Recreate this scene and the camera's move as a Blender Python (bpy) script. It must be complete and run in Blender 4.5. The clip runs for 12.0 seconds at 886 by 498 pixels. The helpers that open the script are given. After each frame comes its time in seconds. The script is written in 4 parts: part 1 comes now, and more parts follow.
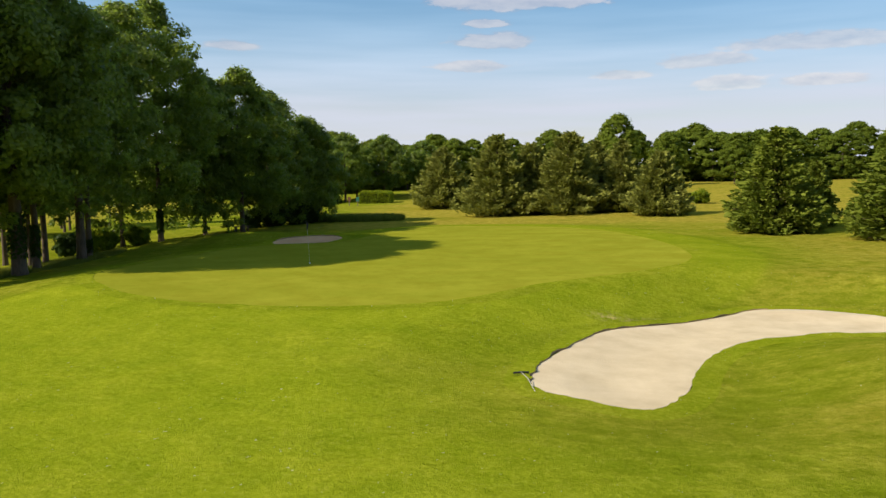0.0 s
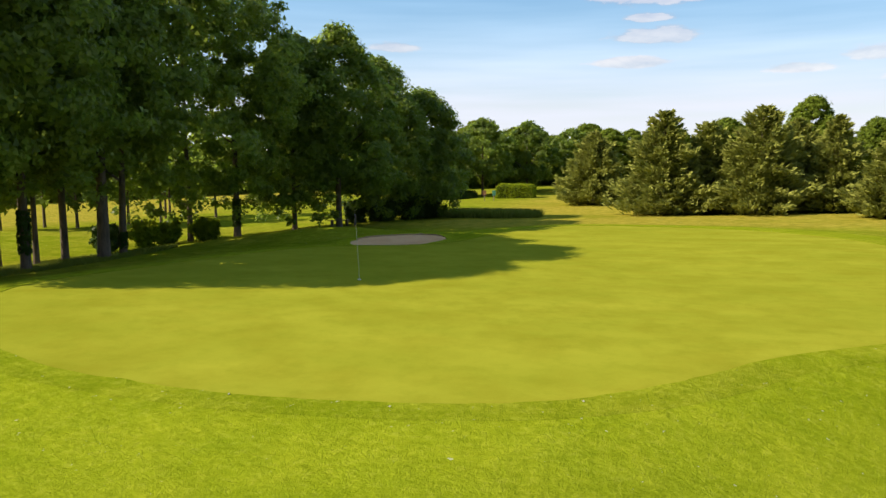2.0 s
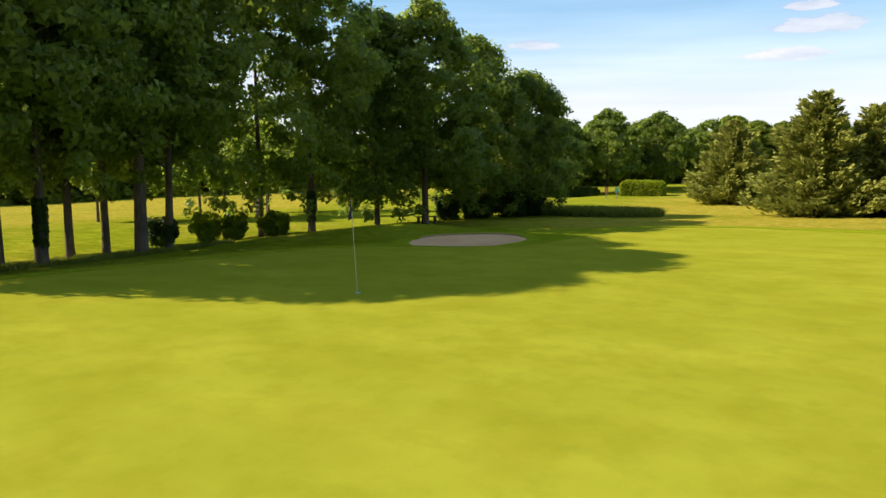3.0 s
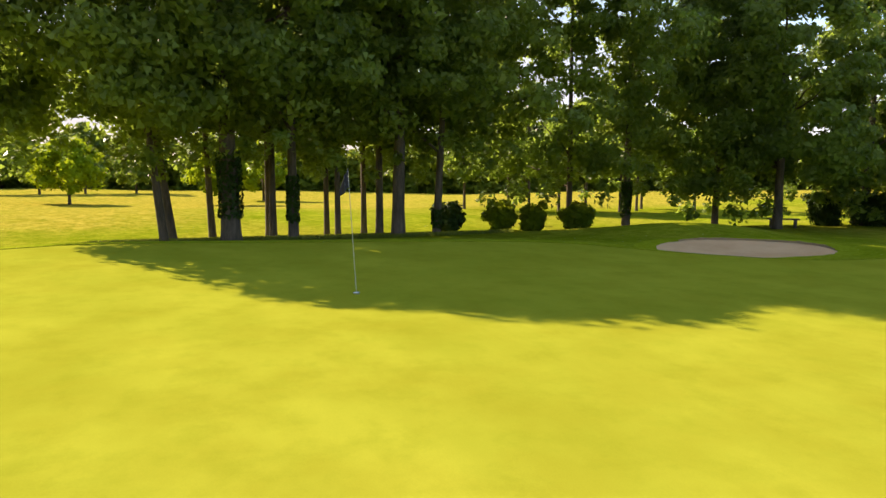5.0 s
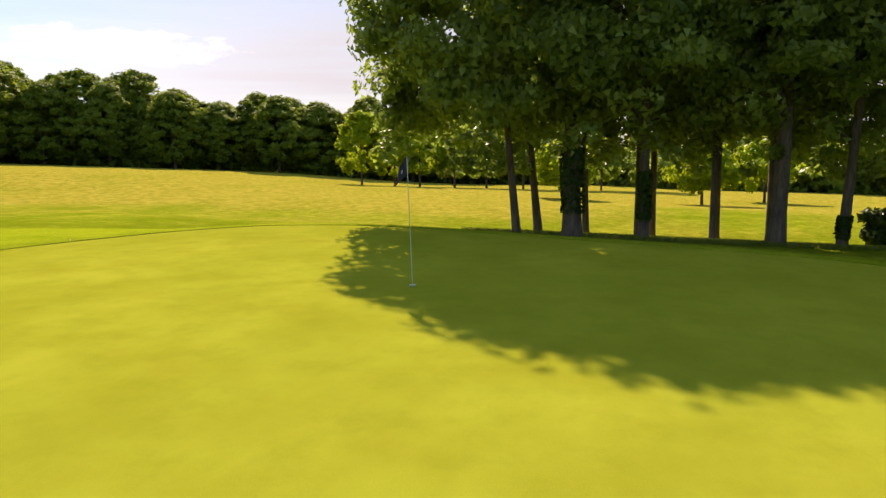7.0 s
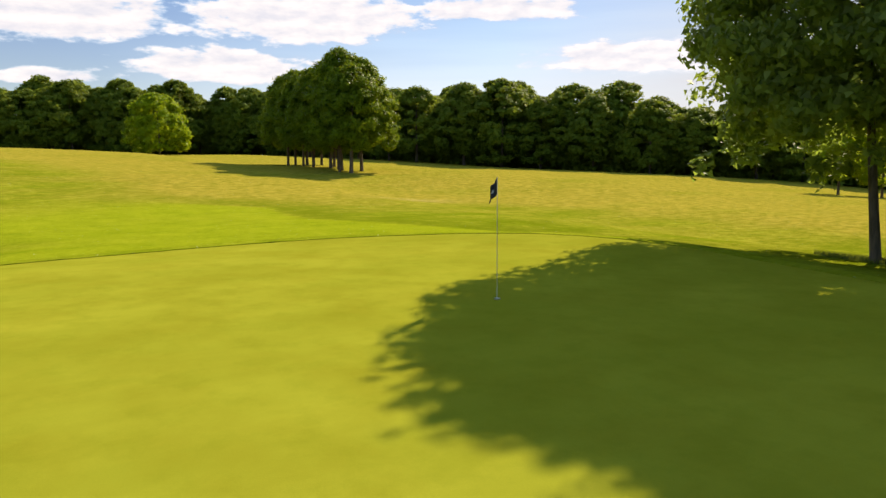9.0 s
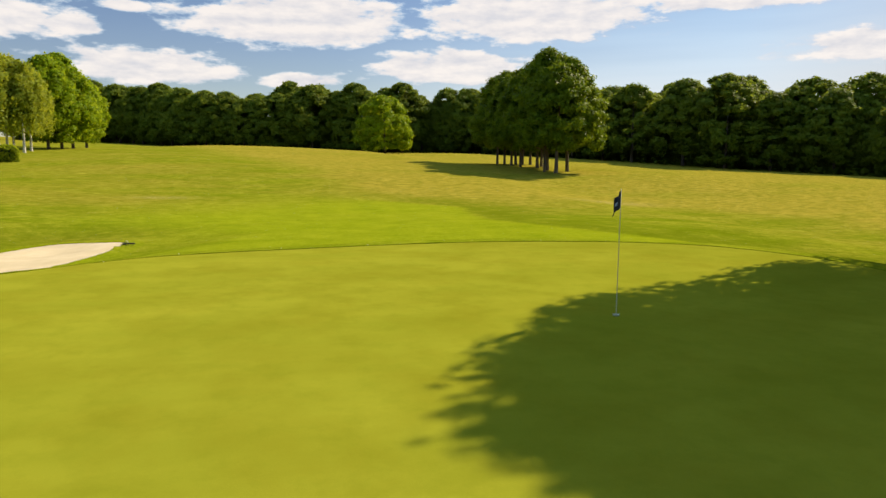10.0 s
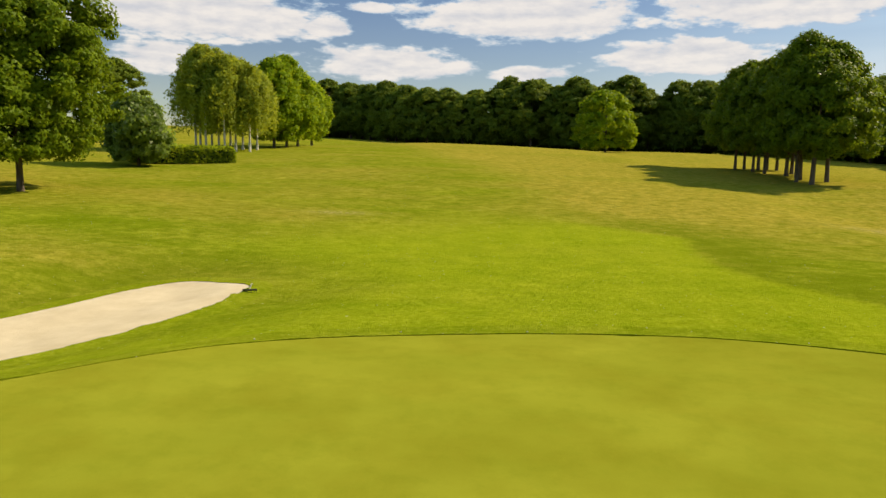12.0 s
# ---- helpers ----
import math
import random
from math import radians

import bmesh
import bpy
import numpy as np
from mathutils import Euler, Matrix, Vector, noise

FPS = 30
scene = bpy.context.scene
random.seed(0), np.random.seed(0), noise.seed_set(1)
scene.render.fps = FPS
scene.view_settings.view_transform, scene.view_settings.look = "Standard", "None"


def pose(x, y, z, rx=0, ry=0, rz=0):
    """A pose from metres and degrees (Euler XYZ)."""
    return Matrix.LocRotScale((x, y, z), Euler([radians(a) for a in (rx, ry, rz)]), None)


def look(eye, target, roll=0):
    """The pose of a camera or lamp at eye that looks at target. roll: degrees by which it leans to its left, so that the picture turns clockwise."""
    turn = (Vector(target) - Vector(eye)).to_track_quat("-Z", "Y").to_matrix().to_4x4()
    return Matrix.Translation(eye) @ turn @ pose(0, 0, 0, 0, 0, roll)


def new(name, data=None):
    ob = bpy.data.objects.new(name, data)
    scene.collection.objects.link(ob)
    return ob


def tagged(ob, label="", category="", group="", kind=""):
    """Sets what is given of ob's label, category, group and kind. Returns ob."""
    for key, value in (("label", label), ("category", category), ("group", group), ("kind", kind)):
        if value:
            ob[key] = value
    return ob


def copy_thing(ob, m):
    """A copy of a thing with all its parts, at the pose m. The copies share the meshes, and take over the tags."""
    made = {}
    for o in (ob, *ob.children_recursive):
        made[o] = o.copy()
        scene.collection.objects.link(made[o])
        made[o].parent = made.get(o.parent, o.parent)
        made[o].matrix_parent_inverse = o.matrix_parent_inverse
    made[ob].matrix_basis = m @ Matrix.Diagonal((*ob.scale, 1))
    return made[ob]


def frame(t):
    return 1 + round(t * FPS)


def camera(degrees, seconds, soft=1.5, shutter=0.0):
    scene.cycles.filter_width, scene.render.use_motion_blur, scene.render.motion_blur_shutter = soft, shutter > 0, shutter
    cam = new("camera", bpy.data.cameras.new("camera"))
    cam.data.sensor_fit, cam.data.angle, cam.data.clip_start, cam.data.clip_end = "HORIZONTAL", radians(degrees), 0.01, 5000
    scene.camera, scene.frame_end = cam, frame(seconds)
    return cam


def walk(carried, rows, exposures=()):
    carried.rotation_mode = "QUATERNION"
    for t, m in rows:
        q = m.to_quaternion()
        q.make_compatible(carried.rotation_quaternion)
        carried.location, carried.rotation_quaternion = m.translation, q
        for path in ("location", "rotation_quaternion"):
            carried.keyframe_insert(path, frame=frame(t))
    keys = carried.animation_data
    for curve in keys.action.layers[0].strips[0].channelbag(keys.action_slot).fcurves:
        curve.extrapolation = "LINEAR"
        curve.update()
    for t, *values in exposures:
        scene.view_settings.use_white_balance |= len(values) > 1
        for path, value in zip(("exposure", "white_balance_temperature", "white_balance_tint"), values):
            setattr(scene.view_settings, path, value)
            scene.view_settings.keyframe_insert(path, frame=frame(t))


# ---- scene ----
cam = camera(63.6, 12.0)
PATH = [
    (0, (9.846, -35.293, 5.274), (9.676, -33.316, 5.021), -0.1),
    (0.5, (9.414, -30.938, 4.738), (9.162, -28.97, 4.486), 0.1),
    (1, (9.17, -27.23, 4.364), (8.823, -25.276, 4.111), -0.1),
    (1.5, (9.021, -23.621, 4.058), (8.56, -21.692, 3.803), 0.1),
    (2, (9.043, -20.463, 3.828), (8.46, -18.567, 3.571), 0.1),
    (2.5, (9.17, -16.935, 3.465), (8.436, -15.092, 3.208), 0.1),
    (4.5, (11.346, -6.151, 2.702), (9.749, -4.978, 2.432), -0.0),
    (5, (11.867, -4.12, 2.426), (10.088, -3.246, 2.162), 0.1),
    (5.5, (12.013, -2.005, 2.192), (10.095, -1.503, 1.931), -0.3),
    (6, (12.033, -0.103, 2.157), (10.055, 0.028, 1.893), -0.3),
    (6.5, (11.826, 1.985, 2.133), (9.858, 1.744, 1.87), -0.4),
    (8.5, (8.628, 9.289, 2.307), (7.293, 7.818, 2.073), -0.5),
    (9, (7.726, 10.168, 2.392), (6.648, 8.5, 2.157), -0.4),
    (9.5, (6.869, 10.765, 2.485), (6.08, 8.942, 2.249), 0.0),
    (10, (6.212, 11.033, 2.606), (5.681, 9.12, 2.367), 0.2),
    (10.5, (5.519, 10.797, 2.668), (5.221, 8.834, 2.425), 0.4),
    (11, (4.897, 9.708, 2.777), (4.808, 7.726, 2.527), 0.6),
    (11.5, (4.275, 7.226, 2.928), (4.302, 5.242, 2.672), 0.6),
    (12, (3.822, 3.856, 3.769), (3.894, 1.875, 3.505), 0.9),
]
walk(cam, [(t, look(eye, target, roll)) for t, eye, target, roll in PATH],
     exposures=((0, 0.54, 6500, 18), (1, 0.74, 6550, 18), (2.5, 0.96, 6700, 19), (4.5, 1.42, 7000, 24), (5.5, 1.52, 7150, 28), (6.5, 1.32, 7200, 28), (8.5, 1.08, 7100, 22), (9.5, 0.86, 7150, 18), (12, 0.64, 7200, 15)))

# ---- world, sun, exposure ----
SUN_ELEV, SUN_AZ = 38.7, 204.5          # degrees; azimuth of the sun's place, counter-clockwise from +x


def math_node(nt, op, a, b=None, c=None, clamp=False):
    n = nt.nodes.new("ShaderNodeMath")
    n.operation, n.use_clamp = op, clamp
    for i, v in enumerate((a, b, c)):
        if v is None:
            continue
        if isinstance(v, (int, float)):
            n.inputs[i].default_value = v
        else:
            nt.links.new(v, n.inputs[i])
    return n.outputs[0]


# clouds: azimuth and elevation of the middle, half width, half height (degrees)
CLOUDS = (
    (89.5, 11.8, 8.0, 1.1), (91.5, 10.2, 2.0, .45), (90.9, 8.9, 3.8, .8), (92.6, 7.0, 4.2, .6), (110.8, 8.3, 2.4, .55), (67.8, 7.9, 7.0, .8),
    (75.2, 7.0, 3.6, .75), (81.1, 6.2, 2.6, .5), (73.3, 5.4, 3.0, .7), (67.2, 5.3, 3.4, .55), (290.9, 9.7, 11.5, 2.9),
    (278.0, 10.9, 2.0, .6), (281.3, 9.3, 2.6, .9), (265.7, 10.5, 10.5, 2.9), (247.7, 10.9, 10.0, 2.9), (292.9, 6.5, 4.0, 1.6), (276.4, 6.7, 7.2, 1.8),
    (265.8, 6.1, 3.8, .7), (253.8, 7.2, 8.0, 1.8), (278.9, 4.5, 5.0, .55), (232.6, 11.6, 8.0, 1.3), (221.7, 7.8, 9.0, 1.6),
)


def build_world():
    w = bpy.data.worlds.new("sky")
    scene.world = w
    w.use_nodes = True
    nt = w.node_tree
    nt.nodes.clear()
    sky = nt.nodes.new("ShaderNodeTexSky")
    sky.sky_type, sky.sun_disc = "NISHITA", False
    sky.sun_elevation, sky.sun_rotation = radians(SUN_ELEV), radians(90 - SUN_AZ)
    sky.air_density, sky.dust_density, sky.ozone_density = 1.0, 0.25, 1.6
    geo = nt.nodes.new("ShaderNodeTexCoord")
    sep = nt.nodes.new("ShaderNodeSeparateXYZ")
    nt.links.new(geo.outputs["Generated"], sep.inputs[0])
    x, y, z = sep.outputs
    el = math_node(nt, "MULTIPLY", math_node(nt, "ARCSINE", z), 57.2958)
    az = math_node(nt, "MULTIPLY", math_node(nt, "ARCTAN2", y, x), 57.2958)
    # cloud texture, stretched sideways
    comb = nt.nodes.new("ShaderNodeCombineXYZ")
    nt.links.new(math_node(nt, "MULTIPLY", az, 0.26), comb.inputs[0])
    nt.links.new(math_node(nt, "MULTIPLY", el, 0.75), comb.inputs[1])
    noi = nt.nodes.new("ShaderNodeTexNoise")
    noi.inputs["Scale"].default_value, noi.inputs["Detail"].default_value, noi.inputs["Roughness"].default_value = 1.3, 8, 0.6
    nt.links.new(comb.outputs[0], noi.inputs["Vector"])
    best = None
    for a, e, hw, hh in CLOUDS:
        d = math_node(nt, "SUBTRACT", az, a)
        d = math_node(nt, "WRAP", d, 180, -180)
        dx = math_node(nt, "DIVIDE", d, hw)
        up = math_node(nt, "SUBTRACT", el, e)
        # flatter underside: the lower half falls off faster
        dy = math_node(nt, "MAXIMUM", math_node(nt, "DIVIDE", up, hh), math_node(nt, "DIVIDE", up, -hh * 0.75))
        r = math_node(nt, "SQRT", math_node(nt, "ADD", math_node(nt, "MULTIPLY", dx, dx), math_node(nt, "MULTIPLY", dy, dy)))
        v = math_node(nt, "SUBTRACT", 1.0, r)
        best = v if best is None else math_node(nt, "MAXIMUM", best, v)
    dens = math_node(nt, "ADD", math_node(nt, "ADD", best, 0.0), math_node(nt, "MULTIPLY", math_node(nt, "SUBTRACT", noi.outputs[0], 0.5), 1.7))
    mask = nt.nodes.new("ShaderNodeMapRange")
    mask.interpolation_type = "SMOOTHSTEP"
    mask.inputs[1].default_value, mask.inputs[2].default_value = 0.0, 0.34
    nt.links.new(dens, mask.inputs[0])
    # long streaks for the veil, and scattered clouds overhead
    flat = nt.nodes.new("ShaderNodeCombineXYZ")
    nt.links.new(math_node(nt, "MULTIPLY", az, 0.035), flat.inputs[0])
    nt.links.new(math_node(nt, "MULTIPLY", el, 0.45), flat.inputs[1])
    streak = nt.nodes.new("ShaderNodeTexNoise")
    streak.inputs["Scale"].default_value, streak.inputs["Detail"].default_value = 1.6, 3
    nt.links.new(flat.outputs[0], streak.inputs["Vector"])
    dome = nt.nodes.new("ShaderNodeCombineXYZ")
    nt.links.new(math_node(nt, "DIVIDE", x, math_node(nt, "MAXIMUM", z, 0.12)), dome.inputs[0])
    nt.links.new(math_node(nt, "DIVIDE", y, math_node(nt, "MAXIMUM", z, 0.12)), dome.inputs[1])
    puffs = nt.nodes.new("ShaderNodeTexNoise")
    puffs.inputs["Scale"].default_value, puffs.inputs["Detail"].default_value = 1.1, 5
    nt.links.new(dome.outputs[0], puffs.inputs["Vector"])
    cut = nt.nodes.new("ShaderNodeMapRange")
    cut.inputs[1].default_value, cut.inputs[2].default_value = 0.50, 0.62
    nt.links.new(puffs.outputs[0], cut.inputs[0])
    rise = nt.nodes.new("ShaderNodeMapRange")
    rise.inputs[1].default_value, rise.inputs[2].default_value = 15, 24
    nt.links.new(el, rise.inputs[0])
    high_clouds = math_node(nt, "MULTIPLY", math_node(nt, "MULTIPLY", cut.outputs[0], rise.outputs[0]), 0.9)
    # the veil is thinner in the south
    south = nt.nodes.new("ShaderNodeMapRange")
    south.inputs[1].default_value, south.inputs[2].default_value, south.inputs[3].default_value = -0.75, -0.1, 0.07
    nt.links.new(y, south.inputs[0])
    # and milky towards the sun
    glare = nt.nodes.new("ShaderNodeMapRange")
    glare.inputs[1].default_value, glare.inputs[2].default_value, glare.inputs[4].default_value = 0.50, 0.90, 1.0
    toward = math_node(nt, "ADD", math_node(nt, "MULTIPLY", x, math.cos(radians(SUN_AZ))), math_node(nt, "MULTIPLY", y, math.sin(radians(SUN_AZ))))
    nt.links.new(toward, glare.inputs[0])
    low_veil = math_node(nt, "MAXIMUM", south.outputs[0], glare.outputs[0])
    far = nt.nodes.new("ShaderNodeMapRange")
    far.inputs[1].default_value, far.inputs[2].default_value, far.inputs[3].default_value, far.inputs[4].default_value = -0.2, 0.5, 0.95, 0.62
    nt.links.new(y, far.inputs[0])
    # soft veil low over the woods
    veil = nt.nodes.new("ShaderNodeMapRange")
    veil.inputs[1].default_value, veil.inputs[2].default_value, veil.inputs[3].default_value, veil.inputs[4].default_value = 12.5, 4.0, 0.34, 0.92
    veil.interpolation_type = "SMOOTHSTEP"
    west = nt.nodes.new("ShaderNodeMapRange")
    west.inputs[1].default_value, west.inputs[2].default_value, west.inputs[3].default_value, west.inputs[4].default_value = -0.6, -0.95, 1, 0.45
    nt.links.new(x, west.inputs[0])
    nt.links.new(math_node(nt, "MULTIPLY", el, west.outputs[0]), veil.inputs[0])
    cov = math_node(nt, "MAXIMUM", math_node(nt, "MULTIPLY", mask.outputs[0], far.outputs[0]), math_node(nt, "MULTIPLY", math_node(nt, "MULTIPLY", veil.outputs[0], low_veil), math_node(nt, "ADD", math_node(nt, "MULTIPLY", streak.outputs[0], 0.9), 0.45)), clamp=True)
    cov = math_node(nt, "MAXIMUM", cov, high_clouds)
    shade = nt.nodes.new("ShaderNodeMix")
    shade.data_type = "RGBA"
    shade.inputs[6].default_value, shade.inputs[7].default_value = (5.8, 6.4, 7.2, 1), (8.1, 8.3, 8.3, 1)
    comb2 = nt.nodes.new("ShaderNodeCombineXYZ")
    nt.links.new(math_node(nt, "ADD", math_node(nt, "MULTIPLY", az, 0.26), 0.12), comb2.inputs[0])
    nt.links.new(math_node(nt, "ADD", math_node(nt, "MULTIPLY", el, 0.75), 0.35), comb2.inputs[1])
    noi2 = nt.nodes.new("ShaderNodeTexNoise")
    noi2.inputs["Scale"].default_value, noi2.inputs["Detail"].default_value, noi2.inputs["Roughness"].default_value = 1.3, 5, 0.55
    nt.links.new(comb2.outputs[0], noi2.inputs["Vector"])
    lit = math_node(nt, "ADD", math_node(nt, "MULTIPLY", math_node(nt, "SUBTRACT", noi.outputs[0], noi2.outputs[0]), 2.6), 0.62, clamp=True)
    nt.links.new(lit, shade.inputs[0])
    mix = nt.nodes.new("ShaderNodeMix")
    mix.data_type = "RGBA"
    nt.links.new(cov, mix.inputs[0])
    deep = nt.nodes.new("ShaderNodeHueSaturation")
    for sock, lo, hi in (("Hue", 0.512, 0.493), ("Saturation", 1.25, 1.45), ("Value", 0.82, 1.0)):
        side = nt.nodes.new("ShaderNodeMapRange")
        side.inputs[1].default_value, side.inputs[2].default_value, side.inputs[3].default_value, side.inputs[4].default_value = -0.7, 0.2, lo, hi
        nt.links.new(y, side.inputs[0])
        nt.links.new(side.outputs[0], deep.inputs[sock])
    nt.links.new(sky.outputs[0], deep.inputs["Color"])
    nt.links.new(deep.outputs[0], mix.inputs[6])
    haze = nt.nodes.new("ShaderNodeMix")
    haze.data_type = "RGBA"
    tone = nt.nodes.new("ShaderNodeMix")
    tone.data_type = "RGBA"
    tone.inputs[6].default_value, tone.inputs[7].default_value = (6.7, 7.5, 8.3, 1), (5.2, 8.6, 11.0, 1)
    lift = nt.nodes.new("ShaderNodeMapRange")
    lift.inputs[1].default_value, lift.inputs[2].default_value = 4, 13
    nt.links.new(math_node(nt, "MULTIPLY", el, west.outputs[0]), lift.inputs[0])
    nt.links.new(lift.outputs[0], tone.inputs[0])
    dim = nt.nodes.new("ShaderNodeMix")
    dim.data_type = "RGBA"
    dim.inputs[6].default_value = (4.5, 4.75, 4.95, 1)
    nt.links.new(math_node(nt, "MULTIPLY_ADD", west.outputs[0], 1.82, -0.82, clamp=True), dim.inputs[0])
    nt.links.new(tone.outputs[2], dim.inputs[7])
    nt.links.new(dim.outputs[2], haze.inputs[6])
    nt.links.new(math_node(nt, "MAXIMUM", mask.outputs[0], high_clouds), haze.inputs[0])
    nt.links.new(shade.outputs[2], haze.inputs[7])
    nt.links.new(haze.outputs[2], mix.inputs[7])
    bg = nt.nodes.new("ShaderNodeBackground")
    bg.inputs[1].default_value = 0.066
    nt.links.new(mix.outputs[2], bg.inputs[0])
    out = nt.nodes.new("ShaderNodeOutputWorld")
    nt.links.new(bg.outputs[0], out.inputs[0])


build_world()
sun = new("sun", bpy.data.lights.new("sun", "SUN"))
sun.data.energy, sun.data.angle, sun.data.color = 4.2, radians(0.45), (1.0, 0.90, 0.70)
_d = Vector((math.cos(radians(SUN_AZ)) * math.cos(radians(SUN_ELEV)), math.sin(radians(SUN_AZ)) * math.cos(radians(SUN_ELEV)), math.sin(radians(SUN_ELEV))))
sun.matrix_world = look(_d * 100, (0, 0, 0))


# ---- materials ----
def material(name):
    m = bpy.data.materials.new(name)
    m.use_nodes = True
    return m, m.node_tree, m.node_tree.nodes["Principled BSDF"]


def noise_tex(nt, scale, detail=4, rough=0.55, stretch=None, coord="Object"):
    tc = nt.nodes.new("ShaderNodeTexCoord")
    n = nt.nodes.new("ShaderNodeTexNoise")
    n.inputs["Scale"].default_value, n.inputs["Detail"].default_value, n.inputs["Roughness"].default_value = scale, detail, rough
    src = tc.outputs[coord]
    if stretch:
        mp = nt.nodes.new("ShaderNodeMapping")
        mp.inputs["Scale"].default_value = stretch[:3]
        if len(stretch) > 3:
            mp.inputs["Rotation"].default_value[2] = radians(stretch[3])
        nt.links.new(src, mp.inputs[0])
        src = mp.outputs[0]
    nt.links.new(src, n.inputs["Vector"])
    return n.outputs[0]


def ramp(nt, fac, lo, hi, a=0.3, b=0.7):
    r = nt.nodes.new("ShaderNodeValToRGB")
    r.color_ramp.elements[0].position, r.color_ramp.elements[1].position = a, b
    r.color_ramp.elements[0].color, r.color_ramp.elements[1].color = (*lo, 1), (*hi, 1)
    nt.links.new(fac, r.inputs[0])
    return r.outputs[0]


def mix_rgb(nt, fac, a, b, blend="MIX"):
    n = nt.nodes.new("ShaderNodeMix")
    n.data_type, n.blend_type = "RGBA", blend
    for sock, v in ((n.inputs[0], fac), (n.inputs[6], a), (n.inputs[7], b)):
        if isinstance(v, (int, float)):
            sock.default_value = v
        elif isinstance(v, tuple):
            sock.default_value = (*v, 1)
        else:
            nt.links.new(v, sock)
    return n.outputs[2]


def bump(nt, bsdf, height, strength, distance):
    b = nt.nodes.new("ShaderNodeBump")
    b.inputs["Strength"].default_value, b.inputs["Distance"].default_value = strength, distance
    nt.links.new(height, b.inputs["Height"])
    nt.links.new(b.outputs[0], bsdf.inputs["Normal"])


def attribute(nt, name):
    a = nt.nodes.new("ShaderNodeAttribute")
    a.attribute_name = name
    return a.outputs["Fac"]


def grass_material():
    m, nt, b = material("rough_grass")
    blot = noise_tex(nt, 0.13, 5, 0.62, (0.45, 1, 1))
    mid = noise_tex(nt, 1.1, 6, 0.68)
    tuft = noise_tex(nt, 1.8, 9, 0.70, (0.8, 1.15, 1, 20))
    fine = noise_tex(nt, 30, 4, 0.7)
    lush = ramp(nt, mid, (0.172, 0.216, 0.011), (0.316, 0.340, 0.025), 0.34, 0.66)
    dry = ramp(nt, mid, (0.305, 0.243, 0.026), (0.440, 0.346, 0.060), 0.28, 0.72)
    dryness = math_node(nt, "ADD", attribute(nt, "dry"), math_node(nt, "MULTIPLY", math_node(nt, "SUBTRACT", blot, 0.5), 2.3), clamp=True)
    patch = noise_tex(nt, 0.33, 5, 0.6)
    lush = mix_rgb(nt, ramp(nt, patch, (0.85, 0.85, 0.85), (0, 0, 0), 0.36, 0.62), lush, (0.122, 0.176, 0.004))
    col = mix_rgb(nt, dryness, lush, dry)
    col = mix_rgb(nt, ramp(nt, tuft, (0.70, 0.70, 0.70), (0, 0, 0), 0.36, 0.56), col, (0.095, 0.125, 0.003))
    col = mix_rgb(nt, math_node(nt, "MULTIPLY", fine, 0.34), col, (0.06, 0.085, 0.003))
    mown = attribute(nt, "mown")
    close = ramp(nt, noise_tex(nt, 0.7, 4, 0.6), (0.180, 0.242, 0.007), (0.272, 0.318, 0.013), 0.3, 0.7)
    col = mix_rgb(nt, math_node(nt, "MULTIPLY", mown, 0.78), col, close)
    grain = noise_tex(nt, 7.0, 5, 0.75)
    col = mix_rgb(nt, ramp(nt, grain, (0.32, 0.32, 0.32), (0, 0, 0), 0.38, 0.54), col, (0.105, 0.150, 0.004))
    col = mix_rgb(nt, ramp(nt, grain, (0, 0, 0), (0.18, 0.18, 0.18), 0.52, 0.66), col, (0.42, 0.43, 0.06))
    thick = math_node(nt, "MULTIPLY", attribute(nt, "dense"), ramp(nt, mid, (0.8, 0.8, 0.8), (0.3, 0.3, 0.3), 0.35, 0.65))
    col = mix_rgb(nt, thick, col, (0.115, 0.150, 0.006))
    scuff = math_node(nt, "MULTIPLY", attribute(nt, "worn"), ramp(nt, noise_tex(nt, 5.0, 4, 0.7), (0, 0, 0), (1, 1, 1), 0.44, 0.60))
    col = mix_rgb(nt, math_node(nt, "MULTIPLY", scuff, 0.8), col, (0.36, 0.29, 0.12))
    weeds = noise_tex(nt, 9.0, 2, 0.5)
    spots = nt.nodes.new("ShaderNodeMapRange")
    spots.inputs[1].default_value, spots.inputs[2].default_value = 0.735, 0.76
    nt.links.new(weeds, spots.inputs[0])
    col = mix_rgb(nt, math_node(nt, "MULTIPLY", spots.outputs[0], 0.5), col, (0.5, 0.52, 0.38))
    nt.links.new(col, b.inputs["Base Color"])
    b.inputs["Roughness"].default_value = 0.85
    b.inputs["Specular IOR Level"].default_value = 0.0
    h = math_node(nt, "ADD", math_node(nt, "MULTIPLY", fine, 0.25), math_node(nt, "ADD", mid, math_node(nt, "MULTIPLY", tuft, 0.8)))
    bump(nt, b, h, 0.8, 0.11)
    return m


